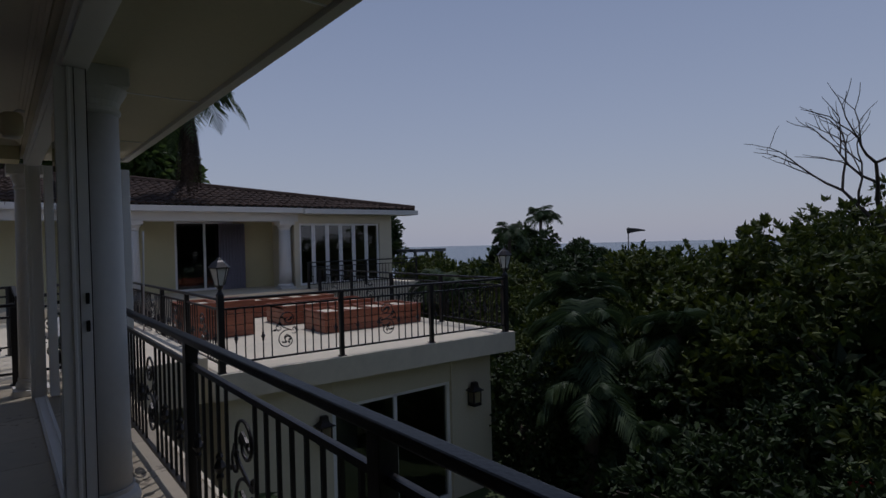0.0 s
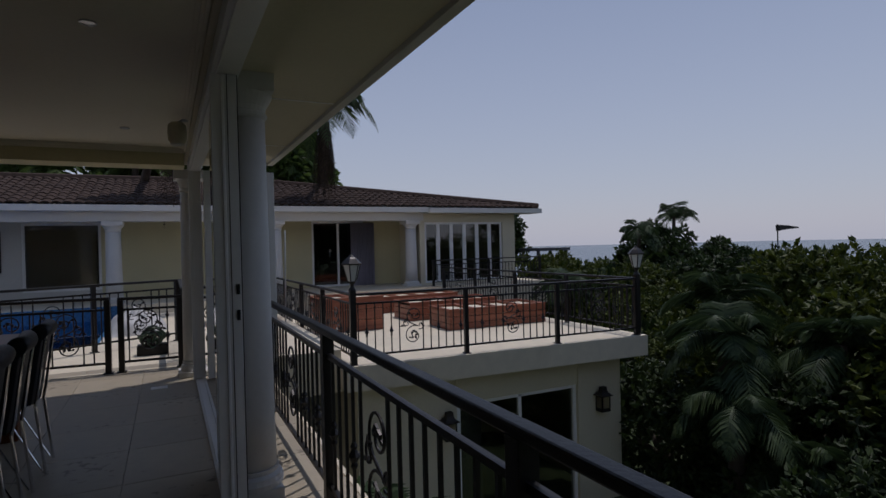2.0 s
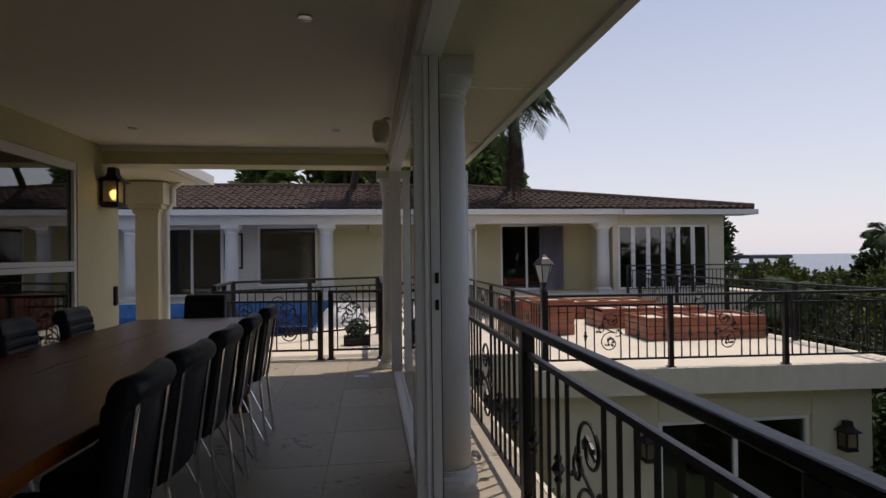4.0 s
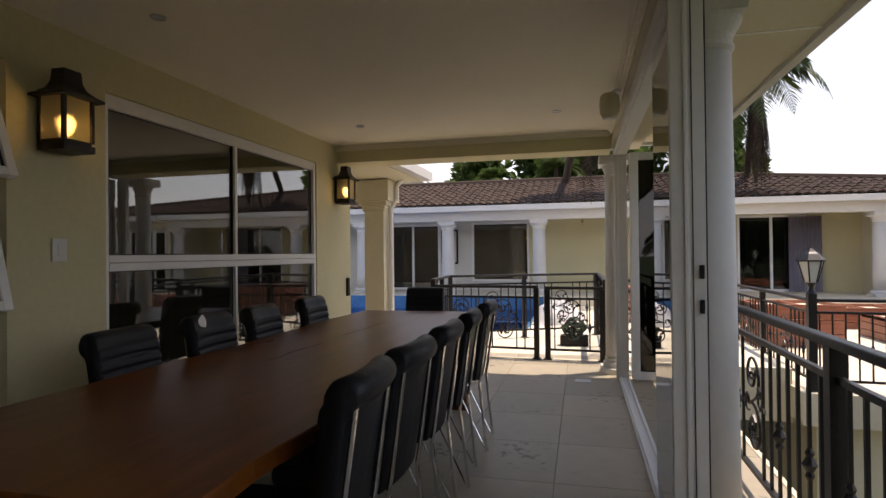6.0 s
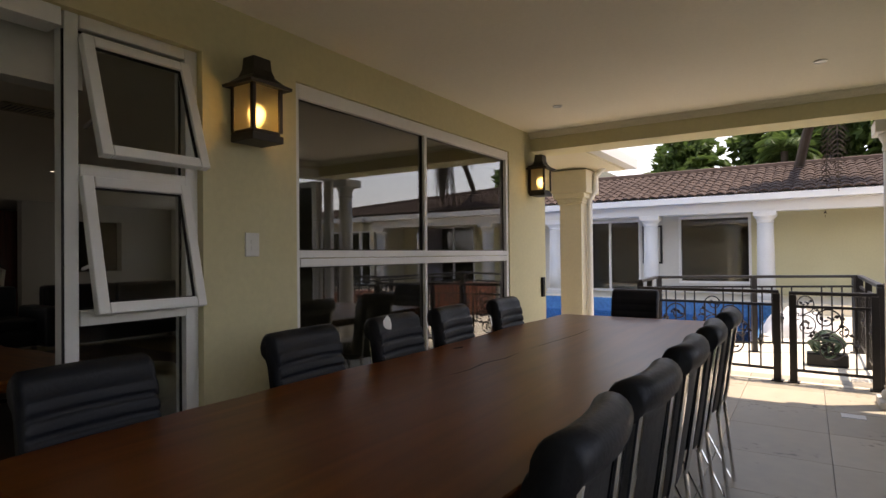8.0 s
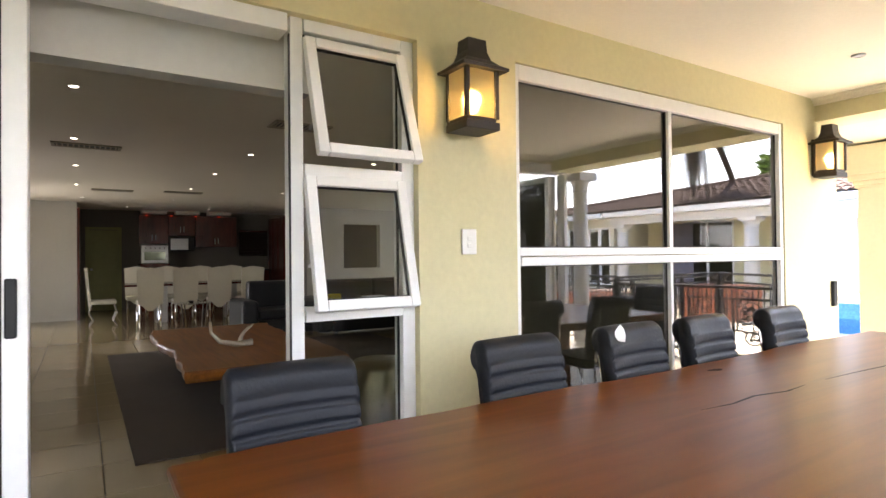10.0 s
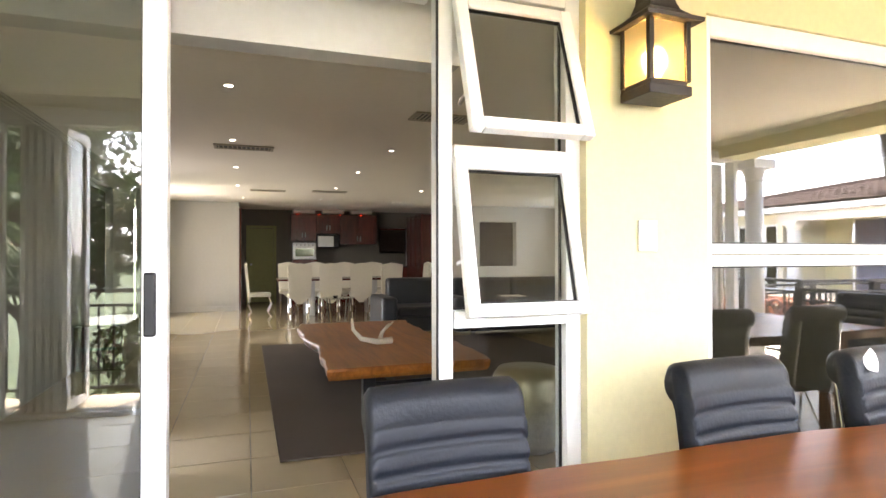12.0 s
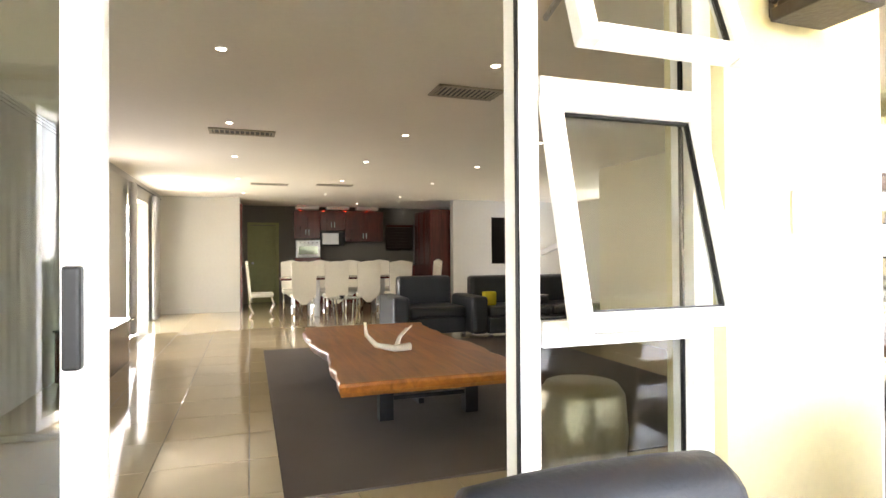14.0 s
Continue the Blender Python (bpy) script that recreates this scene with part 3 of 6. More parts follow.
def vent(z_top, h, tilt):
    """Top-hung sash standing open."""
    e = thing("vent_window", "white top-hung aluminium vent window standing open", "window", (-2.12, 4.46, z_top), group="open vents")
    e.matrix_basis = pose(-2.115, 4.482, z_top, 0, -tilt, 0)
    b, w = 0.438, 0.042
    part("frame", boxes((-0.02, 0.02, 0, w, -h, 0), (-0.02, 0.02, b - w, b, -h, 0), (-0.02, 0.02, w, b - w, -w, 0), (-0.02, 0.02, w, b - w, -h, -h + w), bevel=0.005), ALU_WHITE, e)
    part("seal", gasket(w, b - w, -h + w, -w, 0.006), BLACK_METAL, e, "black rubber seal")
    p = part("pane", boxes((-0.003, 0.003, w - 0.004, b - w + 0.004, -h + w - 0.004, -w + 0.004)), CLEAR_PANE, e)
    p.visible_shadow = False
    part("stay", boxes((-0.16, 0.0, 0.04, 0.05, -h * 0.62, -h * 0.62 + 0.012)), STEEL, e, "steel stay arm")


vent(2.088, 0.50, 18)
vent(1.55, 0.535, 13.5)

door = framed("sliding_door", "white aluminium sliding glass door standing open with a black pull handle", 2.42, 3.62, 0.02, 2.10, 0.065, 0.05, -2.16, PANE, "door")
door.matrix_basis = pose(-2.16, 3.62, 0.02, 0, 0, -4.2) @ pose(0, -1.2, 0)
part("handle", boxes((0.025, 0.05, 1.145, 1.175, 0.98, 1.16), bevel=0.006), BLACK_METAL, door, "black pull handle")
fixed = framed("sliding_door", "fixed white-framed glass door leaf", 1.9, 2.46, 0.02, 2.10, 0.05, 0.04, -2.205, PANE, "door")

big = thing("window_2", "wide white aluminium window with reflecting glass over the table", "window", (-2.135, 5.53, 0.06), kind="structure")
part("window_frame", boxes((-0.05, 0.035, 0, 0.03, 0, 2.112), (-0.05, 0.035, 2.50, 2.54, 0, 2.112), (-0.05, 0.035, 0.03, 2.50, 2.035, 2.112), (-0.05, 0.035, 0.03, 2.50, 0, 0.05), bevel=0.004), ALU_WHITE, big)
part("transom", boxes((-0.05, 0.042, 0.03, 2.50, 1.12, 1.165), (-0.05, 0.035, 0.03, 2.50, 1.169, 1.21), bevel=0.004), ALU_WHITE, big)
part("mullion", boxes((-0.02, 0.03, 1.212, 1.246, 1.21, 2.035), bevel=0.004), ALU_WHITE, big)
part("seal", boxes((0.0, 0.012, 1.200, 1.212, 1.21, 2.035)), BLACK_METAL, big, "dark rubber seal")
part("mullion", boxes((-0.02, 0.03, 1.215, 1.241, 0.05, 1.12), bevel=0.004), ALU_WHITE, big)
for y0, y1, z0, z1 in ((0.03, 1.22, 1.21, 2.035), (1.24, 2.50, 1.21, 2.035), (0.03, 1.22, 0.05, 1.12), (1.24, 2.50, 0.05, 1.12)):
    part("seal", gasket(y0, y1, z0, z1, 0.006), BLACK_METAL, big, "black rubber seal")
    p = part("pane", boxes((-0.003, 0.003, y0, y1, z0, z1)), REFLECTING_PANE, big)
    p.visible_shadow = False

# folding doors on the balcony side
structure("trim_door_track", boxes((0.80, 0.90, -3.0, 9.0, 0.0, 0.012), (0.815, 0.825, -3.0, 9.0, 0.012, 0.022), (0.875, 0.885, -3.0, 9.0, 0.012, 0.022)), ALU_WHITE, "white floor track of the folding doors", "door track")
structure("trim_door_head", boxes((0.78, 0.91, -3.0, 9.0, 2.25, 2.338), (0.80, 0.89, -3.0, 9.0, 2.225, 2.25)), ALU_WHITE, "white head track of the folding doors", "door track")
leaf1 = thing("folding_door", "closed folding leaf of mirrored glass with a white stile and black locks", "door", (0.84, 5.17, 0.025))
part("frame", boxes((-0.025, 0.025, 0, 0.075, 0, 2.195), (-0.025, 0.025, 0.075, 0.85, 2.12, 2.195), (-0.025, 0.025, 0.075, 0.85, 0, 0.075), bevel=0.004), ALU_WHITE, leaf1)
part("pane", boxes((-0.028, -0.020, 0.07, 0.85, 0.07, 2.125)), SOLAR_PANE, leaf1).visible_shadow = False
part("stile", boxes((-0.075, 0.045, -0.012, 0.012, 0, 2.195), (-0.03, -0.015, -0.02, -0.01, 0, 2.195), bevel=0.003), ALU_WHITE, leaf1)
part("seal", boxes((-0.0015, 0.0015, -0.016, -0.011, 0, 2.195)), BLACK_METAL, leaf1, "black rubber seal")
part("seal", boxes((0.046, 0.049, -0.012, 0.02, 0, 2.195)), BLACK_METAL, leaf1, "black rubber seal")
part("lock", boxes((0.02, 0.036, -0.024, -0.012, 1.135, 1.185), bevel=0.003), BLACK_METAL, leaf1, "black flush lock")
part("lock", boxes((0.02, 0.036, -0.024, -0.012, 1.01, 1.06), bevel=0.003), BLACK_METAL, leaf1, "black flush lock")
structure("trim_door_jamb", boxes((0.78, 0.90, 8.80, 8.86, 0.0, 2.225), (0.80, 0.815, 8.79, 8.80, 0.0, 2.225), bevel=0.003), ALU_WHITE, "white aluminium end jamb of the folding doors", "door jamb")
leaf2 = framed("folding_door", "open white folding glass door leaf beside the corner column", 0, 0.72, 0.025, 2.22, 0.075, 0.045, 0, DARK_PANE, "door")
leaf2.matrix_basis = pose(0.92, 8.70, 0.025, 0, 0, -90)
leaf3 = framed("folding_door", "open white folding glass door leaf beside the corner column", 0, 0.72, 0.025, 2.22, 0.075, 0.045, 0, DARK_PANE, "door")
leaf3.matrix_basis = pose(0.92, 8.77, 0.025, 0, 0, -91)


# the leaves folded away at the other end of the balcony opening
for k in range(6):
    lf = framed("folding_door", "grey-white folding glass door leaf stacked open on the balcony side", 0, 0.38, 0.025, 2.22, 0.07, 0.036, 0, PANE, "door")
    lf.matrix_basis = pose(0.90, 1.75 + 0.058 * k, 0.025, 0, 0, -90 + (2 if k % 2 else -2))
framed("folding_door", "closed white folding glass door leaf on the balcony side", 0.86, 1.66, 0.025, 2.22, 0.075, 0.05, 0.84, CLEAR_PANE, "door")
framed("folding_door", "closed white folding glass door leaf on the balcony side", 0.0, 0.84, 0.025, 2.22, 0.075, 0.05, 0.84, CLEAR_PANE, "door")

# ---- balustrades ----
def spiral(cx, cz, r0, r1, a0, a1, n=20):
    return [(cx + (r0 + (r1 - r0) * k / n) * math.cos(radians(a0 + (a1 - a0) * k / n)), 0, cz + (r0 + (r1 - r0) * k / n) * math.sin(radians(a0 + (a1 - a0) * k / n))) for k in range(n + 1)]


def leaf_tip(bm, x, z, a, s=0.05):
    c, d = math.cos(radians(a)), math.sin(radians(a))
    pts = [(0, 0), (0.45, 0.32), (1, 0), (0.45, -0.32)]
    f = [bm.verts.new((x + s * (u * c - v * d), -0.006, z + s * (u * d + v * c))) for u, v in pts]
    b = [bm.verts.new((x + s * (u * c - v * d), 0.006, z + s * (u * d + v * c))) for u, v in pts]
    bm.faces.new(f)
    bm.faces.new(b[::-1])
    for k in range(4):
        bm.faces.new((f[k], b[k], b[(k + 1) % 4], f[(k + 1) % 4]))


def scroll_mesh(h, flip=1):
    """An S-shaped iron scroll with vine leaves, as high as the bars."""
    bm = bmesh.new()
    r = h * 0.17
    f = flip
    up = [(f * x, y, z) for x, y, z in spiral(0.0, h * 0.30, 0.02, r * 1.25, 560, 60, 34)]
    dn = [(f * x, y, z) for x, y, z in spiral(r * 0.15, h * 0.72, r * 1.1, 0.02, 235, -260, 30)]
    tube(bm, up + dn, 0.0075, 6)
    tube(bm, [(f * x, y, z) for x, y, z in spiral(-r * 0.9, h * 0.56, 0.012, r * 0.55, 420, 60, 18)], 0.006, 6)
    tube(bm, [(f * x, y, z) for x, y, z in spiral(r * 0.9, h * 0.50, 0.012, r * 0.5, 240, -120, 18)], 0.006, 6)
    for x, z, a in ((-0.05, 0.24, 30), (0.06, 0.34, 140), (-0.02, 0.40, 250), (-0.16, 0.53, 200), (-0.12, 0.60, 80), (0.13, 0.50, 340), (0.05, 0.70, 60), (-0.04, 0.76, 170), (0.02, 0.29, 290)):
        leaf_tip(bm, f * x * h / 0.75, z * h, a, 0.055)
        leaf_tip(bm, f * x * h / 0.75, z * h, a + 110, 0.04)
    return bm


BAR_H = 0.66
BAR = mesh_of("baluster", boxes((-0.007, 0.007, -0.007, 0.007, 0, BAR_H)), IRON)
KNOT = mesh_of("baluster", lathe(boxes((-0.007, 0.007, -0.007, 0.007, 0, BAR_H)), [(0.008, 0.22), (0.018, 0.24), (0.012, 0.255), (0.03, 0.285), (0.012, 0.315), (0.018, 0.33), (0.008, 0.35)], seg=8), IRON)
SCROLL = mesh_of("scroll", scroll_mesh(BAR_H), IRON)
SCROLL_B = mesh_of("scroll", scroll_mesh(BAR_H, -1), IRON)


def balustrade(name, label, p0, p1, z, posts, scrolls, top=0.95, step=0.115, rail_w=0.055, category="railing"):
    """Wrought-iron railing from p0 to p1; posts and scrolls are distances along it."""
    d = Vector((p1[0] - p0[0], p1[1] - p0[1], 0))
    n = d.length
    e = thing(name, label, category, (p0[0], p0[1], z), math.degrees(math.atan2(d.y, d.x)))
    w = rail_w / 2
    part("top_rail", boxes((0, n, -w, w, top - 0.035, top), bevel=0.008), IRON, e)
    part("sub_rail", boxes((0, n, -0.012, 0.012, top - 0.155, top - 0.13)), IRON, e)
    part("bottom_rail", boxes((0, n, -0.012, 0.012, 0.105, 0.13)), IRON, e)
    for s in posts:
        part("post", boxes((s - 0.03, s + 0.03, -0.03, 0.03, 0, top - 0.03), (s - 0.05, s + 0.05, -0.05, 0.05, 0, 0.012), bevel=0.003), IRON, e)
    for k, s in enumerate(scrolls):
        o = new("scroll", SCROLL if k % 2 == 0 else SCROLL_B)
        o.parent, o.matrix_basis = e, pose(s, 0, 0.13)
    k, s = 0, step * 0.6
    scale = (top - 0.285) / BAR_H
    while s < n:
        if min([abs(s - q) for q in posts] or [9]) > 0.05 and min([abs(s - q) for q in scrolls] or [9]) > 0.13:
            o = new("baluster", KNOT if k % 3 == 1 else BAR)
            o.parent = e
            o.matrix_basis = pose(s, 0, 0.13) @ Matrix.Diagonal((1, 1, scale, 1))
        s += step
        k += 1
    return e


balustrade("balcony_railing", "black wrought-iron balcony railing with leafy scrolls", (1.31, -3.0), (1.31, 9.66), 0, [0.05, 2.6, 4.6, 6.4, 8.22, 10.2, 12.6], [1.4, 3.6, 5.55, 7.45, 9.2, 11.4])
balustrade("balcony_railing", "short black iron railing beside the corner column", (1.31, 9.68), (0.74, 9.68), 0, [], [0.28])
balustrade("patio_gate", "black wrought-iron patio gate leaf with vine scrolls", (0.70, 9.66), (0.03, 9.70), 0, [0.02, 0.64], [0.36], top=0.86, step=0.10, rail_w=0.03, category="gate")
balustrade("patio_gate", "black wrought-iron patio gate leaf with vine scrolls", (-0.05, 9.70), (-1.38, 9.82), 0, [0.02, 1.3], [0.42, 0.95], top=0.87, step=0.10, rail_w=0.03, category="gate")
balustrade("pool_fence", "black iron pool fence behind the gate", (0.72, 9.68), (0.72, 12.0), -0.02, [0.0, 1.2, 2.3], [0.6], top=0.96)
balustrade("pool_fence", "black iron pool fence behind the gate", (0.70, 12.0), (-1.45, 11.0), -0.02, [0.03, 1.2, 2.34], [0.6, 1.7], top=0.96)
balustrade("pool_fence", "black iron pool fence behind the gate", (-1.45, 11.0), (-1.38, 9.86), -0.02, [0.5, 1.1], [], top=0.96)
balustrade("deck_railing", "black wrought-iron railing along the roof deck edge", (2.74, 9.46), (7.5, 9.18), -0.19, [0.0, 1.65, 3.2, 4.74], [0.85, 2.4, 4.0])
balustrade("deck_railing", "black wrought-iron railing along the roof deck side", (7.5, 9.2), (7.5, 16.5), -0.19, [1.8, 3.6, 5.4, 7.2], [0.9, 2.7, 4.5, 6.3])
balustrade("deck_railing", "black wrought-iron railing along the courtyard side of the deck", (2.74, 9.5), (2.68, 15.6), -0.19, [1.5, 3.0, 4.5, 6.0], [0.75, 2.2, 3.7])
balustrade("veranda_railing", "black iron railing in front of the far folding windows", (7.3, 16.75), (11.1, 16.75), 0.2, [0.05, 1.9, 3.75], [], top=0.75)


def post_lantern(x, y, z):
    e = thing("post_lantern", "black six-sided post lantern with pale glass on the railing corner", "lantern", (x, y, z), group="railing lanterns")
    part("stem", lathe(bmesh.new(), [(0.05, 0), (0.03, 0.03), (0.022, 0.06), (0.05, 0.11)], seg=10), IRON, e)
    part("glass", lathe(bmesh.new(), [(0.06, 0.12), (0.115, 0.33)], seg=6), glow_off, e, "pale frosted glass")
    part("cap", lathe(bmesh.new(), [(0.135, 0.33), (0.14, 0.345), (0.08, 0.41), (0.05, 0.43), (0.012, 0.47)], seg=6), IRON, e)
    part("cage", tube(bmesh.new(), [(0.06, 0, 0.12), (0.118, 0, 0.33)], 0.008, 4), IRON, e)
    for k in range(1, 6):
        a = radians(60 * k)
        part("cage", tube(bmesh.new(), [(0.06 * math.cos(a), 0.06 * math.sin(a), 0.12), (0.118 * math.cos(a), 0.118 * math.sin(a), 0.33)], 0.008, 4), IRON, e)


glow_off = material("pale_lantern_glass", (0.62, 0.62, 0.58), 0.3, vary=0.05, bump=0)
part("lantern_post", boxes((-0.04, 0.04, -0.04, 0.04, 0, 1.0), bevel=0.004), IRON, thing("lantern_post", "black iron corner post carrying a lantern", "post", (2.74, 9.46, -0.19), group="corner posts"))
part("lantern_post", boxes((-0.04, 0.04, -0.04, 0.04, 0, 1.0), bevel=0.004), IRON, thing("lantern_post", "black iron corner post carrying a lantern", "post", (7.5, 9.18, -0.19), group="corner posts"))
post_lantern(2.74, 9.46, 0.81)
post_lantern(7.5, 9.18, 0.81)
# ---- dining table and chairs ----
def live_edge(x0, x1, y0, y1, n, amp, seed):
    rnd = random.Random(seed)
    ph = [rnd.uniform(0, 6.28) for _ in range(6)]

    def wob(t, k):
        return amp * (math.sin(3.1 * t + ph[k]) + 0.5 * math.sin(7.3 * t + ph[k + 1]) + 0.3 * math.sin(17 * t + ph[k + 2]))
    left = [(x0 + wob(t, 0), t) for t in (y0 + (y1 - y0) * k / n for k in range(n + 1))]
    right = [(x1 + wob(t, 3), t) for t in (y1 - (y1 - y0) * k / n for k in range(n + 1))]
    return left + right


def slab(poly, z0, z1, r):
    """A thick board with eased edges over a plan outline."""
    bm = bmesh.new()
    cx = sum(p[0] for p in poly) / len(poly)
    cy = sum(p[1] for p in poly) / len(poly)

    def ring(z, inset):
        out = []
        for x, y in poly:
            d = Vector((cx - x, cy - y))
            d = d.normalized() * inset
            out.append(bm.verts.new((x + d.x, y + d.y, z)))
        return out
    rings = [ring(z0, r * 2.2), ring(z0 + (z1 - z0) * 0.35, r * 0.6), ring(z1 - r, 0.0), ring(z1 - r * 0.3, r * 0.3), ring(z1, r)]
    n = len(poly)
    for a, b in zip(rings, rings[1:]):
        for k in range(n):
            bm.faces.new((a[k], a[(k + 1) % n], b[(k + 1) % n], b[k]))
    bm.faces.new(rings[0][::-1])
    bm.faces.new(rings[-1])
    return bm


tab = thing("dining_table", "long red-brown polished timber dining table with a cracked top", "table", (-0.90, 5.84, 0))
part("tabletop", slab(live_edge(-0.56, 0.58, -1.92, 1.90, 40, 0.012, 3), 0.70, 0.757, 0.012), TABLE_WOOD, tab)
for sx in (-0.38, 0.38):
    for sy in (-1.6, 1.6):
        part("leg", boxes((sx - 0.06, sx + 0.06, sy - 0.06, sy + 0.06, 0, 0.70), bevel=0.008), TABLE_WOOD, tab)


def crack(pts, w):
    bm = bmesh.new()
    n = len(pts)
    ups, dns = [], []
    for k, (x, y) in enumerate(pts):
        ww = w * math.sin(math.pi * (k + 0.3) / (n - 0.4))
        ups.append(bm.verts.new((x + ww, y, 0.7576)))
        dns.append(bm.verts.new((x - ww, y, 0.7576)))
    for k in range(n - 1):
        bm.faces.new((ups[k], ups[k + 1], dns[k + 1], dns[k]))
    return bm


CRACK = material("crack_shadow_filler", (0.02, 0.010, 0.006), 0.7)
part("crack", crack([(-0.12, -0.50), (-0.105, -0.35), (-0.12, -0.2), (-0.09, -0.05), (-0.10, 0.1)], 0.006), CRACK, tab, "dark drying crack")
part("crack", crack([(-0.10, 0.25), (-0.09, 0.5), (-0.07, 0.8), (-0.075, 1.1)], 0.005), CRACK, tab, "dark drying crack")
part("knot", crack([(-0.44, 0.05), (-0.43, 0.09), (-0.43, 0.13)], 0.018), CRACK, tab, "dark knot in the wood")


def rib_back(w=0.36):
    """Upholstered backrest: ribbed front, rolled top, plain rear."""
    prof = []
    z0, z1 = 0.44, 0.875
    lean = lambda z: -0.185 - 0.065 * (z - z0) / (z1 - z0)
    ribs = 8
    for k in range(ribs * 6 + 1):
        t = k / (ribs * 6)
        z = z0 + (z1 - z0) * t
        prof.append((lean(z) + 0.037 + 0.011 * abs(math.sin(math.pi * t * ribs)) ** 0.16, z))
    cx, cz, r = lean(z1) - 0.012, z1 + 0.018, 0.047
    for k in range(13):
        a = radians(15 + 235 * k / 12)
        prof.append((cx + r * math.cos(a), cz + r * math.sin(a)))
    prof += [(lean(z1 - 0.03) - 0.022, z1 - 0.05), (lean(z0) - 0.022, z0)]
    bm = bmesh.new()
    ys = [-w / 2, -w / 2 + 0.012, -w / 4, 0, w / 4, w / 2 - 0.012, w / 2]
    rows = []
    for y in ys:
        edge = 0.012 if abs(abs(y) - w / 2) < 1e-6 else 0.0
        bow = -0.02 * (1 - (2 * y / w) ** 2)
        cxm = sum(p[0] for p in prof) / len(prof)
        rows.append([bm.verts.new((x + bow + (cxm - x) * edge * 4, y, z - (edge if z > 0.8 else 0))) for x, z in prof])
    n = len(prof)
    for a, b in zip(rows, rows[1:]):
        for k in range(n):
            bm.faces.new((a[k], a[(k + 1) % n], b[(k + 1) % n], b[k]))
    bm.faces.new(rows[0][::-1])
    bm.faces.new(rows[-1])
    return bm


def dining_chair(label):
    e = thing("dining_chair", label, "chair", group="chairs round the dining table")
    part("backrest", rib_back(), LEATHER, e, "ribbed black leather with a rolled top", smooth=True)
    part("seat", boxes((-0.19, 0.22, -0.195, 0.195, 0.42, 0.50), bevel=0.03), LEATHER, e)
    for s in (-1, 1):
        y = s * 0.15
        part("back_post", tube(bmesh.new(), [(-0.225, y, 0.42), (-0.240, y, 0.5), (-0.292, y, 0.872)], 0.009, 8), CHROME, e, "chrome post")
        part("leg", tube(bmesh.new(), [(-0.225, y, 0.43), (-0.27, y, 0.0)], 0.009, 8), CHROME, e, "thin chrome leg")
        part("leg", tube(bmesh.new(), [(0.18, y * 0.95, 0.43), (0.22, y, 0.0)], 0.009, 8), CHROME, e, "thin chrome leg")
        part("brace", tube(bmesh.new(), [(-0.05, y * 0.9, 0.43), (-0.25, y * 0.97, 0.02)], 0.006, 6), CHROME, e, "thin chrome brace")
    part("top_bar", tube(bmesh.new(), [(-0.292, -0.15, 0.868), (-0.308, 0, 0.868), (-0.292, 0.15, 0.868)], 0.008, 8), CHROME, e, "chrome top bar")
    return e


chair = dining_chair("black ribbed leather dining chair with thin chrome legs")
rnd = random.Random(5)
first = True
for y in (4.26, 5.09, 5.70, 6.23, 6.92):
    m = pose(-1.31, y, 0, 0, 0, rnd.uniform(-4, 4))
    if first:
        chair.matrix_basis = m
        first = False
    else:
        other = copy_thing(chair, m)
        if y == 5.70:
            other["label"] = "black ribbed leather dining chair with a pale torn patch"
            patch = lathe(bmesh.new(), [(0.002, 0.004), (0.02, 0.003), (0.034, 0.0)], seg=9)
            for v in patch.verts:
                v.co.x *= 1.25 if v.co.y > 0 else 0.85
            part("torn_patch", patch, WHITE_CLOTH, other, "pale torn patch").matrix_basis = pose(-0.224, -0.10, 0.908, 0, 78, 0)
for y in (4.49, 4.98, 5.53, 6.08, 6.70):
    copy_thing(chair, pose(-0.43, y, 0, 0, 0, 180 + rnd.uniform(-3, 3)))
copy_thing(chair, pose(-1.0, 7.90, 0, 0, 0, -90))


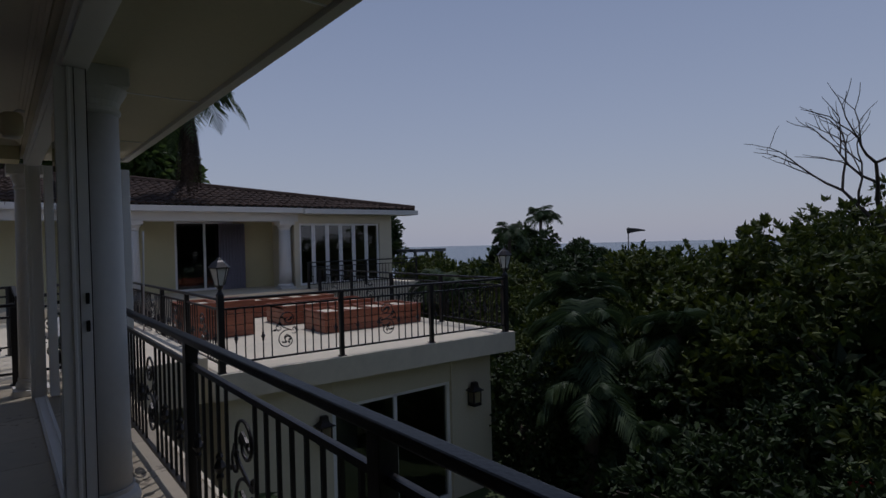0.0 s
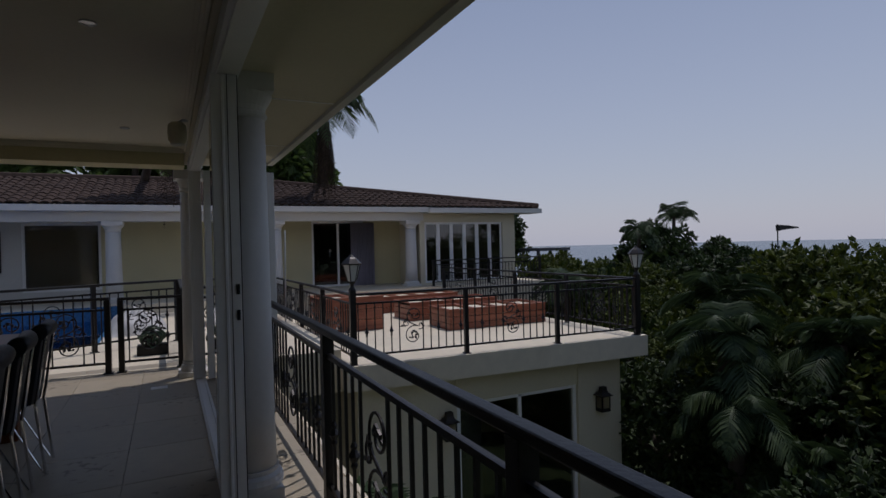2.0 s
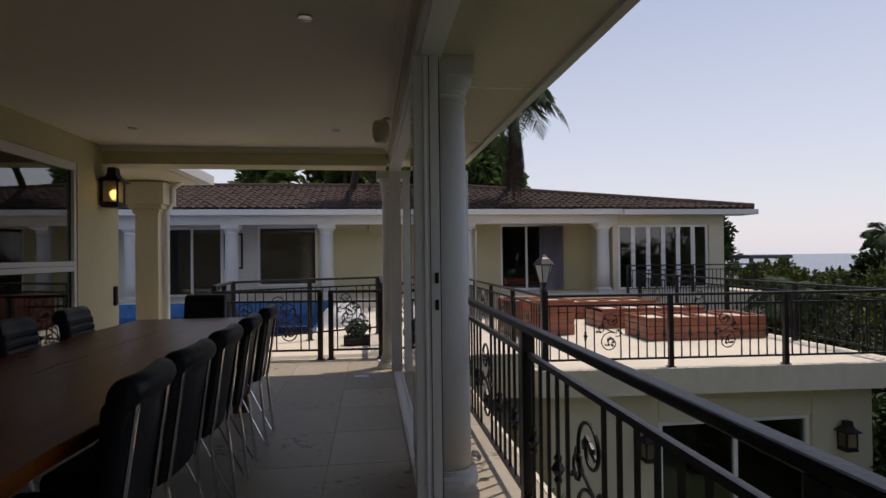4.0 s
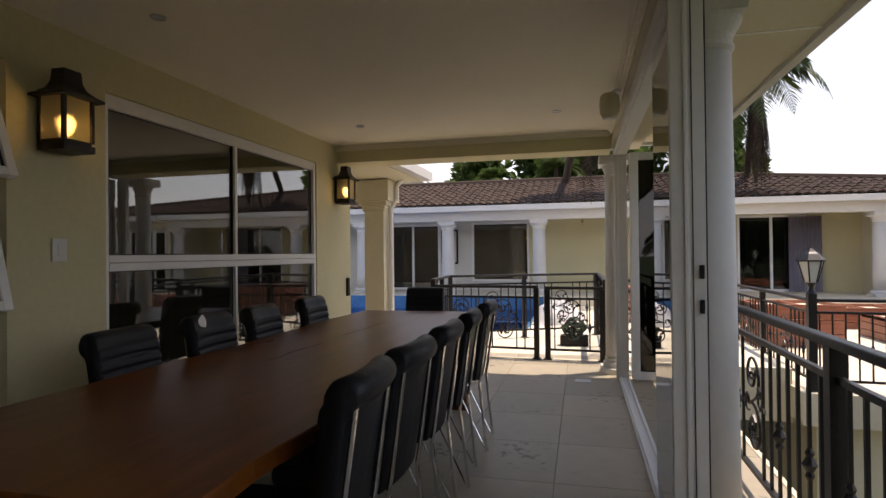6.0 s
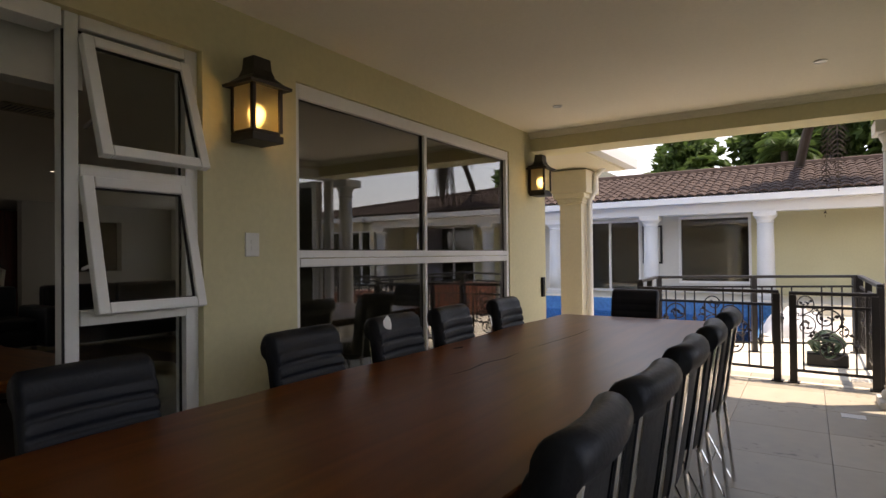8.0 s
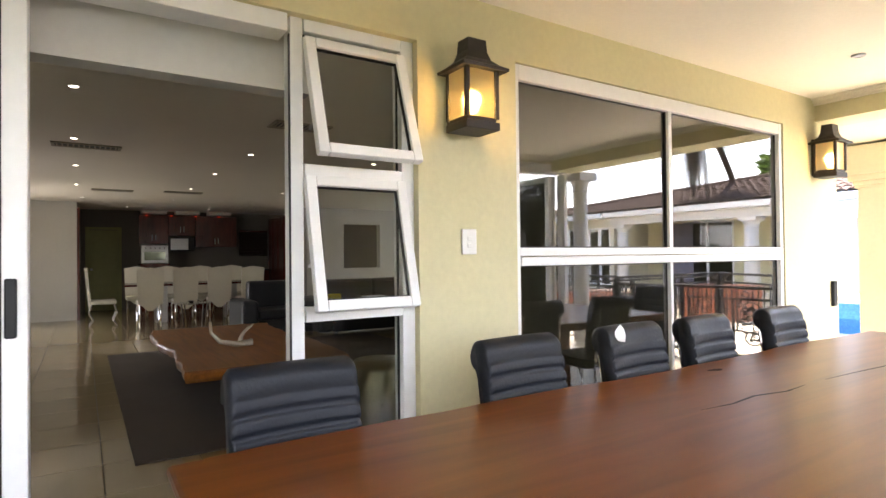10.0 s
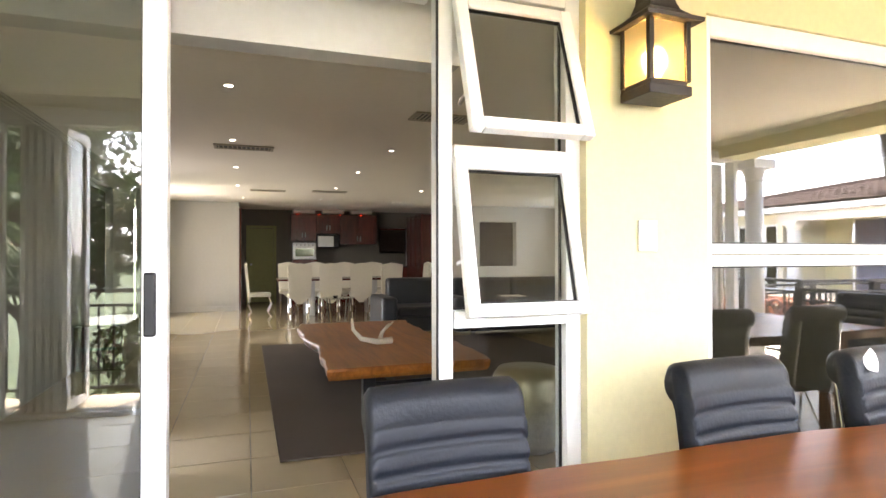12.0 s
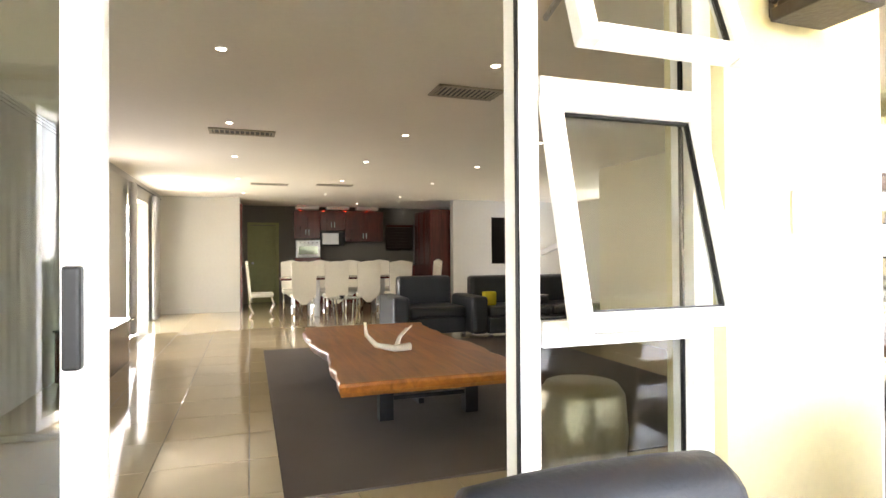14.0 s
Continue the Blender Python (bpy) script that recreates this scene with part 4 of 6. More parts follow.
# ---- lanterns, switches and ceiling fittings of the patio ----
def wall_lantern(y, z, x=WX, lit=True):
    """Four-sided wall lantern with a flared hood, on a back plate."""
    e = thing("wall_lantern", "dark bronze wall lantern with lit amber glass" if lit else "dark bronze wall lantern, unlit", "lantern", (x, y, z), group="wall lanterns")
    w = 0.09
    d = 0.18
    part("back_plate", boxes((0, 0.02, -w * 0.8, w * 0.8, 0.02, 0.30), bevel=0.004), LANTERN_METAL, e)
    part("tray", boxes((0.02, d, -w, w, 0, 0.035), (0.03, d - 0.01, -w + 0.012, w - 0.012, 0.035, 0.055), bevel=0.004), LANTERN_METAL, e)
    for sx in (0.028, d - 0.012):
        for sy in (-1, 1):
            part("corner_bar", boxes((sx - 0.009, sx + 0.009, sy * (w - 0.012) - 0.009, sy * (w - 0.012) + 0.009, 0.05, 0.26)), LANTERN_METAL, e)
    bm = bmesh.new()
    cx = (0.02 + d) / 2
    prof = [(0.0, 0.262), (0.028, 0.255), (0.03, 0.268), (0.0, 0.285), (-0.026, 0.31), (-0.038, 0.345), (-0.042, 0.40), (-0.05, 0.403)]
    rings = []
    for o, z2 in prof:
        hx, hy = (d - 0.02) / 2 + o, w + o
        rings.append([bm.verts.new((cx + sx * hx, sy * hy, z2)) for sx, sy in ((-1, -1), (1, -1), (1, 1), (-1, 1))])
    for a, b in zip(rings, rings[1:]):
        for k in range(4):
            bm.faces.new((a[k], a[(k + 1) % 4], b[(k + 1) % 4], b[k]))
    bm.faces.new(rings[0][::-1])
    bm.faces.new(rings[-1])
    part("hood", bm, LANTERN_METAL, e, "flared dark hood")
    g = 0.018
    for row in ((d - g, d - g + 0.003, -w + g, w - g, 0.055, 0.258), (0.03, d - g, -w + 0.008, -w + 0.011, 0.055, 0.258), (0.03, d - g, w - 0.011, w - 0.008, 0.055, 0.258)):
        o = part("pane", boxes(row), SEEDED, e, "seeded glass pane")
        o.visible_shadow = False
    if lit:
        part("bulb", lathe(bmesh.new(), [(0.012, 0.085), (0.022, 0.105), (0.034, 0.135), (0.031, 0.160), (0.012, 0.178)], cx, 0, 12), BULB, e, "glowing amber bulb", smooth=True)
        bulb("lantern_light", (x + cx, y, z + 0.12), 0.05, (1.0, 0.70, 0.34), 0.03)
    return e


SEEDED = bpy.data.materials.new("seeded_glass")
SEEDED.use_nodes = True
_b = SEEDED.node_tree.nodes["Principled BSDF"]
_b.inputs["Base Color"].default_value = (0.80, 0.75, 0.57, 1)
_b.inputs["Transmission Weight"].default_value, _b.inputs["Roughness"].default_value, _b.inputs["IOR"].default_value = 0.93, 0.5, 1.2
wall_lantern(5.20, 1.775)
wall_lantern(8.56, 1.80)
for xx in (4.12, 6.93):
    o = wall_lantern(0, 0, lit=False)
    o.matrix_basis = pose(xx, 9.55 if xx < 5 else 9.5, -1.42, 0, 0, -90)

sw = thing("light_switch", "white plastic light switch plate on the green wall", "switch", (WX, 5.24, 1.24))
part("plate", boxes((0, 0.010, -0.04, 0.04, 0, 0.115), bevel=0.003), PLASTIC_WHITE, sw)
part("rocker", boxes((0.010, 0.014, -0.012, 0.012, 0.03, 0.05), bevel=0.001), PLASTIC_WHITE, sw)
part("rocker", boxes((0.010, 0.014, -0.012, 0.012, 0.062, 0.082), bevel=0.001), PLASTIC_WHITE, sw)
kp = thing("door_intercom", "small black keypad on the pier edge", "keypad", (WX, 8.80, 0.80))
part("case", boxes((0, 0.025, -0.03, 0.03, 0, 0.20), bevel=0.006), BLACK_METAL, kp)


def downlight(x, y, z, lit, r=0.029):
    e = thing("downlight", "recessed ceiling downlight, lit" if lit else "recessed ceiling downlight, unlit", "downlight", (x, y, z), group="lit downlights" if lit else "patio downlights")
    part("ring", lathe(bmesh.new(), [(r * 1.25, -0.004), (r * 1.2, -0.010), (r, -0.010), (r * 0.97, -0.002)], seg=20), ALU_WHITE if lit else STEEL, e)
    part("lens", lathe(bmesh.new(), [(r * 0.95, -0.003), (r * 0.9, -0.007)], seg=20), DOWNLIGHT if lit else STEEL, e)
    return e


for x, y in ((-1.47, 7.70), (0.27, 7.65), (-1.52, 5.27), (0.27, 5.25), (-1.52, 2.8), (0.27, 2.8)):
    downlight(x, y, 2.42, False, 0.03)
spk = thing("outdoor_speaker", "cream outdoor loudspeaker bracketed under the beam corner", "speaker", (0.655, 7.05, 2.285))
part("cabinet", lathe(bmesh.new(), [(0.045, -0.085), (0.065, -0.06), (0.07, 0.0), (0.065, 0.06), (0.045, 0.08)], seg=18), CREAM_PAINT, spk, smooth=True)
part("grille", lathe(bmesh.new(), [(0.04, -0.097), (0.055, -0.085)], seg=18), WHITE_PAINT, spk)
part("bracket", tube(bmesh.new(), [(0.0, 0, 0.07), (0.04, 0, 0.10), (0.095, 0, 0.10)], 0.012, 6), STEEL, spk)
drain = thing("floor_drain", "square pale floor drain cover in the patio", "drain", (0.455, 8.62, 0.0))
part("cover", boxes((-0.075, 0.075, -0.06, 0.06, 0, 0.006), bevel=0.002), PLASTIC_WHITE, drain)
flower = thing("dried_twig", "small dried twig lying on the table end", "twig", (-0.30, 6.6, 0.757))
tw = tube(bmesh.new(), [(0, 0, 0.005), (0.05, 0.04, 0.02), (0.09, 0.10, 0.03)], 0.004, 5)
tube(tw, [(0.04, 0.03, 0.02), (0.02, 0.09, 0.04)], 0.003, 5)
tube(tw, [(0.06, 0.05, 0.02), (0.11, 0.04, 0.05)], 0.003, 5)
part("twig", tw, DEAD_FROND, flower)


# ---- roof-deck and pool things ----

def timber_box(x, y, z, turn, w=2.1, d=0.68, h=0.37):
    e = thing("timber_planter", "long red-stained timber planter box with a pale sandy fill", "planter", (x, y, z), turn, group="timber planters")
    t = 0.05
    for k in range(3):
        z0, z1 = k * h / 3 + 0.004, (k + 1) * h / 3 - 0.004
        part("board", boxes((0, w, 0, t, z0, z1), bevel=0.006), BOX_WOOD, e)
        part("board", boxes((0, w, d - t, d, z0, z1), bevel=0.006), BOX_WOOD, e)
        part("board", boxes((0, t, t, d - t, z0, z1), bevel=0.006), BOX_WOOD, e)
        part("board", boxes((w - t, w, t, d - t, z0, z1), bevel=0.006), BOX_WOOD, e)
    part("fill", boxes((t, w - t, t, d - t, 0, h - 0.035)), DECK_STONE, e, "pale dry fill")
    part("rim", boxes((-0.01, w + 0.01, -0.01, t, h - 0.004, h + 0.016), bevel=0.005), BOX_WOOD, e)
    part("rim", boxes((-0.01, w + 0.01, d - t, d + 0.01, h - 0.004, h + 0.016), bevel=0.005), BOX_WOOD, e)
    n = max(2, round(w / 0.55))
    for k in range(n + 1):
        x0 = k * (w - 0.06) / n
        part("crossbar", boxes((x0, x0 + 0.06, t, d - t, h - 0.05, h + 0.012), bevel=0.004), BOX_WOOD, e)
    return e


timber_box(5.12, 11.35, -0.19, -1, 2.1, 0.92)
timber_box(5.02, 12.95, -0.19, 0, 2.1, 0.92)
timber_box(4.92, 14.6, -0.19, 1, 2.1, 0.92)
timber_box(3.0, 12.3, -0.19, 0, 1.2, 0.9, 0.62)
timber_box(1.3, 13.6, -0.02, 0, 1.1, 0.8, 0.62)

pole = thing("pool_pole", "thin pale aluminium pool pole leaning on the railing", "pole", (2.55, 13.2, -0.02))
part("tube", tube(bmesh.new(), [(0, 0, 0), (0.05, 0.1, 1.75)], 0.016, 8), STEEL, pole)
hose = thing("garden_hose", "coiled green garden hose on the terrace", "hose", (0.35, 10.9, -0.02))
hb = bmesh.new()
tube(hb, [((0.10 + 0.05 * math.sin(a * 0.23)) * math.cos(a * 0.42) + 0.04 * math.sin(a * 0.11), 0.10 * math.sin(a * 0.17), 0.24 + (0.09 + 0.05 * math.sin(a * 0.31)) * math.sin(a * 0.42)) for a in range(0, 150)], 0.016, 6)
part("coil", hb, material("green_rubber", (0.03, 0.06, 0.035), 0.5), hose)
part("reel", boxes((-0.19, 0.19, -0.10, 0.10, 0.0, 0.14), (-0.03, 0.03, -0.06, 0.06, 0.14, 0.32), bevel=0.015), BLACK_METAL, hose)


def crumpled_cover(x, y, z, w, d, h, seed):
    """A heap of folded sheet: a bumpy mound."""
    g = random.Random(seed)
    ph = [g.uniform(0, 6.28) for _ in range(6)]
    bm = bmesh.new()
    n = 22
    rows = []
    for i in range(n + 1):
        r = []
        for j in range(n + 1):
            u, v = 2 * i / n - 1, 2 * j / n - 1
            e = max(0.0, 1 - (abs(u) ** 2.5 + abs(v) ** 2.5))
            f = abs(math.sin(5 * u + 3 * v + ph[0])) * 0.35 + abs(math.sin(7 * v - 4 * u + ph[1])) * 0.3 + 0.2 * math.sin(13 * u + ph[2]) * math.sin(11 * v + ph[3])
            r.append(bm.verts.new((u * w * 0.5 * (1 + 0.1 * math.sin(6 * v + ph[4])), v * d * 0.5, h * e ** 0.6 * (0.55 + f))))
        rows.append(r)
    for a, b in zip(rows, rows[1:]):
        for k in range(n):
            bm.faces.new((a[k], b[k], b[k + 1], a[k + 1]))
    e = thing("pool_cover", "grey-white pool cover lying crumpled on the paving", "cover", (x, y, z))
    part("sheet", bm, material("grey_white_sheet", (0.55, 0.55, 0.54), 0.6, vary=0.15, grain=8), e, smooth=True)


crumpled_cover(0.05, 13.4, -0.02, 0.9, 0.9, 0.34, 4)


# ---- far veranda building ----
FY = 17.4
structure("wall_veranda", boxes((-0.95, 4.4, 18.9, 19.1, 0.2, 2.5), (6.0, 7.2, 18.9, 19.1, 0.2, 2.5), (4.4, 6.0, 18.9, 19.1, 2.16, 2.5)),
          GREEN_PAINT, "pale green veranda wall with a glazed opening", "wall")
structure("wall_veranda_white", boxes((-12, -5.2, 18.9, 19.1, 0.2, 2.5), (-3.55, -2.6, 18.9, 19.1, 0.2, 2.5), (-5.2, -3.55, 18.9, 19.1, 2.12, 2.5), (-2.6, -0.95, 18.9, 19.1, 2.14, 2.5), (-2.6, -0.95, 18.9, 19.1, 0.2, 0.45)),
          WHITE_PAINT, "white plastered veranda wall between the windows", "wall")
# room dimness behind the veranda glass is painted as dark grey
structure("wall_veranda_room", boxes((-12, 11.0, 23.0, 23.2, 0.2, 2.5), (-12, 11.0, 19.1, 23.0, 0.1, 0.2)), DARK_INSIDE, "back walls of the far rooms, dimness put into the colour", "wall")
structure("ceiling_veranda", boxes((-12, 11.0, 17.2, 23.2, 2.5, 2.56)), WHITE_PAINT, "white veranda ceiling", "ceiling")
structure("beam_veranda", boxes((-12, 7.3, FY - 0.16, FY + 0.16, 2.1, 2.33)), WHITE_PAINT, "white plaster beam over the veranda columns", "beam")
structure("trim_veranda_gutter", boxes((-12, 7.35, FY - 0.42, FY - 0.30, 2.33, 2.47), (-12, 7.35, FY - 0.30, FY + 0.2, 2.33, 2.36), (7.35, 11.25, FY - 0.55, FY - 0.43, 2.31, 2.45), (7.35, 11.25, FY - 0.43, FY + 0.2, 2.31, 2.34)),
          PLASTIC_WHITE, "white gutter and fascia of the far veranda", "gutter")
for x in (-7.7, -5.35, -2.95, -0.57, 3.1, 6.95):
    round_column("column_veranda", x, FY, 0.17, 0.2, 2.1, "white round veranda column with a plain capital", WHITE_PAINT, 0.44)


def veranda_window(x0, x1, z0, z1, splits, label, category="window", curtain=None):
    e = thing("window_veranda", label, category, (x0, 18.95, z0), kind="structure")
    b, h = x1 - x0, z1 - z0
    part("window_frame", boxes((0, 0.06, -0.04, 0.04, 0, h), (b - 0.06, b, -0.04, 0.04, 0, h), (0.06, b - 0.06, -0.04, 0.04, h - 0.06, h), (0.06, b - 0.06, -0.04, 0.04, 0, 0.06),
                               *[(s * b - 0.03, s * b + 0.03, -0.04, 0.04, 0.06, h - 0.06) for s in splits]), ALU_WHITE, e)
    cuts = [0, *splits, 1]
    for a, c in zip(cuts, cuts[1:]):
        p = part("pane", boxes((a * b + 0.03, c * b - 0.03, -0.003, 0.003, 0.05, h - 0.05)), PANE, e)
        p.visible_shadow = False
    return e


veranda_window(-5.2, -3.55, 0.2, 2.12, (0.5,), "white-framed sliding glass door of the veranda", "door")
veranda_window(-2.6, -0.95, 0.45, 2.14, (), "wide dark veranda window")
veranda_window(4.4, 6.0, 0.2, 2.16, (0.5,), "dark sliding glass door of the veranda", "door")


def drape(name, x0, x1, y, z0, z1, mat, label, folds=9, axis="x"):
    e = thing(name, label, "curtain", (x0, y, z0))
    bm = bmesh.new()
    n = folds * 8
    lo, hi = [], []
    for k in range(n + 1):
        t = k / n
        a, b = t * (x1 - x0), 0.035 * math.sin(2 * math.pi * folds * t)
        p = (a, b) if axis == "x" else (b, a)
        lo.append(bm.verts.new((*p, 0)))
        hi.append(bm.verts.new((*p, z1 - z0)))
    for k in range(n):
        bm.faces.new((lo[k], lo[k + 1], hi[k + 1], hi[k]))
    bmesh.ops.solidify(bm, geom=list(bm.faces), thickness=0.006)
    part("cloth", bm, mat, e, smooth=True)
    return e


drape("curtain", 5.55, 6.3, 18.78, 0.2, 2.1, CURTAIN, "pale lilac curtain at the veranda door")
picture = thing("wall_picture", "dark framed picture on the veranda wall", "picture", (-3.5, 18.9, 0.95))
part("frame", boxes((0, 0.05, -0.03, 0, 0, 1.0), (0.45, 0.5, -0.03, 0, 0, 1.0), (0.05, 0.45, -0.03, 0, 0.95, 1.0), (0.05, 0.45, -0.03, 0, 0, 0.05)), BLACK_METAL, picture)
part("sheet", boxes((0.05, 0.45, -0.015, 0, 0.05, 0.95)), ROOM_PAINT, picture, "pale sheet")

# projecting room with folding windows
structure("wall_far_wing", boxes((7.2, 7.35, 17.3, 19.0, 0.2, 2.36), (10.05, 10.5, 17.3, 17.5, 0.2, 2.36), (7.35, 10.05, 17.3, 17.5, 2.05, 2.36), (7.35, 10.05, 17.3, 17.5, 0.0, 0.26), (10.4, 10.6, 17.5, 23, -2.9, 2.36),
                                 (7.2, 10.6, 16.9, 17.3, -2.9, -0.5)), CREAM_PAINT, "cream wall of the projecting far room", "wall")
for k in range(6):
    x0 = 7.37 + k * 0.445
    e = thing("folding_window", "white-framed folding window leaf with dark glass", "window", (x0, 17.38, 0.26), group="far folding windows", kind="")
    part("frame", boxes((0, 0.055, -0.03, 0.03, 0, 1.79), (0.385, 0.44, -0.03, 0.03, 0, 1.79), (0.055, 0.385, -0.03, 0.03, 0, 0.06), (0.055, 0.385, -0.03, 0.03, 1.73, 1.79)), ALU_WHITE, e)
    p = part("pane", boxes((0.05, 0.39, -0.003, 0.003, 0.05, 1.74)), PANE, e)
    p.visible_shadow = False


# ---- living room things ----
coffee = thing("coffee_table", "thick orange-brown live-edge timber coffee table on black steel legs", "table", (-5.75, 5.05, 0))
part("tabletop", slab(live_edge(-0.66, 0.62, -1.38, 1.40, 30, 0.03, 11), 0.33, 0.42, 0.02), wood("coffee_wood", (0.19, 0.058, 0.008), (0.44, 0.155, 0.026), 0.34, 1, 1.0, 0.1), coffee)
bpy.data.objects[coffee.children[0].name].matrix_basis = pose(0, 0, 0, 0, 0, 90)
for sx in (0.80, -0.75):
    for sy in (-0.27, 0.38):
        part("leg", boxes((sx - 0.05, sx + 0.05, sy - 0.05, sy + 0.05, 0.012, 0.335), bevel=0.004), BLACK_METAL, coffee)
part("stretcher", boxes((-0.75, 0.80, -0.02, 0.02, 0.10, 0.14)), BLACK_METAL, coffee)
part("stretcher", boxes((0.78, 0.82, -0.27, 0.38, 0.15, 0.18)), BLACK_METAL, coffee)

ant = thing("antler", "bleached antler ornament lying on the coffee table", "ornament", (-5.35, 4.92, 0.42))
ab = tube(bmesh.new(), [(0, 0.16, 0.035), (0.02, 0.02, 0.03), (0, -0.12, 0.06), (-0.03, -0.19, 0.14), (-0.03, -0.20, 0.24)], 0.032, 8, 0.012)
tube(ab, [(0.0, 0.05, 0.04), (-0.05, 0.08, 0.10), (-0.03, 0.14, 0.18)], 0.024, 8, 0.01)
tube(ab, [(-0.03, 0.11, 0.14), (-0.02, 0.18, 0.20)], 0.014, 6, 0.006)
part("antler", ab, ANTLER, ant, smooth=True)

rug = thing("rug", "large plain taupe rug under the coffee table", "rug", (-3.82, 4.02, 0))
part("rug_surface", boxes((-4.5, 0, 0, 3.6, 0.0, 0.014), bevel=0.005), RUG, rug)


def sofa(x, y, turn, w, label):
    e = thing("sofa", label, "sofa", (x, y, 0), turn, group="black sofas")
    part("base", boxes((-0.45, 0.45, 0, w, 0.08, 0.30), bevel=0.02), SOFA_LEATHER, e)
    n = max(1, round(w / 0.8))
    for k in range(n):
        a, b = k * w / n + 0.01, (k + 1) * w / n - 0.01
        part("seat_cushion", boxes((-0.25, 0.47, a, b, 0.30, 0.45), bevel=0.045), SOFA_LEATHER, e)
        part("back_cushion", boxes((-0.45, -0.22, a, b, 0.40, 0.86), bevel=0.05), SOFA_LEATHER, e)
    part("armrest", boxes((-0.45, 0.45, -0.24, 0.0, 0.08, 0.60), bevel=0.05), SOFA_LEATHER, e)
    for sx in (-0.38, 0.38):
        for sy in (0.05, w - 0.05):
            part("foot", boxes((sx - 0.03, sx + 0.03, sy - 0.03, sy + 0.03, 0, 0.08)), CHROME, e)
    return e


sofa(-8.9, 5.95, 0, 0.85, "black leather armchair unit facing the coffee table")
sofa(-8.6, 7.0, 0, 2.0, "black leather sofa along the living room")
cush = thing("cushion", "black and white striped cushion on the sofa", "cushion", (-8.32, 7.75, 0.45))
part("cover", boxes((-0.2, 0.2, -0.2, 0.2, 0, 0.14), bevel=0.06), SOFA_LEATHER, cush)
for k in range(4):
    part("stripe", boxes((-0.17, 0.17, -0.16 + k * 0.1, -0.12 + k * 0.1, 0.139, 0.143)), WHITE_LEATHER, cush, "white stripe")
toy = thing("yellow_cushion", "small square yellow cushion on the sofa", "cushion", (-8.42, 7.12, 0.45))
part("cover", boxes((-0.05, 0.05, -0.10, 0.10, 0, 0.20), bevel=0.025), material("yellow_plush", (0.62, 0.50, 0.03), 0.9), toy)

stool = thing("drum_stool", "round hammered metal drum stool beside the window", "stool", (-3.62, 5.55, 0))
part("drum", lathe(bmesh.new(), [(0.19, 0), (0.225, 0.06), (0.24, 0.25), (0.225, 0.45), (0.19, 0.50), (0.04, 0.505)], seg=32), material("hammered_brass", (0.45, 0.40, 0.28), 0.3, 0.8, vary=0.25, grain=45, bump=1.0), stool, smooth=True)


def cream_chair(x, y, turn):
    e = thing("high_back_chair", "cream leather high-back dining chair with chrome legs", "chair", (x, y, 0), turn, group="cream dining chairs")
    bm = bmesh.new()
    rows = []
    for k in range(9):
        t = k / 8
        z = 0.30 + 0.76 * t
        w = 0.20 + 0.02 * t if t > 0.2 else 0.04 + 0.16 * (t / 0.2)
        xx = -0.2 - 0.07 * t
        cr = 0.02 if k == 8 else 0
        rows.append([bm.verts.new(p) for p in ((xx, -w, z - cr), (xx, 0, z + cr), (xx, w, z - cr), (xx + 0.05, w, z - cr), (xx + 0.05, 0, z + cr), (xx + 0.05, -w, z - cr))])
    for a, b in zip(rows, rows[1:]):
        for k in range(6):
            bm.faces.new((a[k], a[(k + 1) % 6], b[(k + 1) % 6], b[k]))
    bm.faces.new(rows[0][::-1])
    bm.faces.new(rows[-1])
    part("backrest", bm, WHITE_LEATHER, e)
    part("seat", boxes((-0.18, 0.24, -0.21, 0.21, 0.40, 0.48), bevel=0.03), WHITE_LEATHER, e)
    for sx, sy in ((-0.15, -0.17), (-0.15, 0.17), (0.2, -0.18), (0.2, 0.18)):
        s = -1 if sx < 0 else 1
        part("leg", tube(bmesh.new(), [(sx, sy, 0.40), (sx + s * 0.05, sy, 0.25), (sx - s * 0.02, sy, 0.10), (sx + s * 0.05, sy, 0.0)], 0.014, 6), CHROME, e, "curved chrome leg")
    return e


kt = thing("kitchen_dining_table", "dark glass-topped dining table on a steel base", "table", (-12.3, 5.7, 0))
part("tabletop", boxes((-0.55, 0.55, -1.3, 1.3, 0.72, 0.755), bevel=0.006), CABINET_WOOD, kt)
part("pedestal", boxes((-0.2, 0.2, -0.75, -0.55, 0.0, 0.72), bevel=0.01), STEEL, kt)
part("pedestal", boxes((-0.2, 0.2, 0.55, 0.75, 0.0, 0.72), bevel=0.01), STEEL, kt)
cc0 = cream_chair(-11.5, 4.78, 180)
for x, y, a in ((-11.5, 5.36, 180), (-11.55, 5.98, 175), (-11.5, 6.55, 183), (-13.1, 4.7, 0), (-13.1, 5.3, 3), (-13.1, 5.95, 0), (-13.1, 6.6, -3), (-12.25, 4.05, 90), (-12.3, 7.4, -90)):
    copy_thing(cc0, pose(x, y, 0, 0, 0, a))
st = thing("glass_side_table", "small round chrome and glass side table", "table", (-10.3, 5.35, 0))
part("top", lathe(bmesh.new(), [(0.28, 0.47), (0.29, 0.478), (0.28, 0.486)], seg=28), CLEAR_PANE, st)
for k in range(4):
    a = radians(45 + 90 * k)
    part("leg", tube(bmesh.new(), [(0.25 * math.cos(a), 0.25 * math.sin(a), 0.47), (0.2 * math.cos(a), 0.2 * math.sin(a), 0)], 0.014, 6), CHROME, st)
dish = thing("small_dish", "small dark dish on the side table", "dish", (-10.3, 5.3, 0.486))
part("bowl", lathe(bmesh.new(), [(0.03, 0), (0.05, 0.03), (0.045, 0.032)], seg=14), BLACK_METAL, dish)


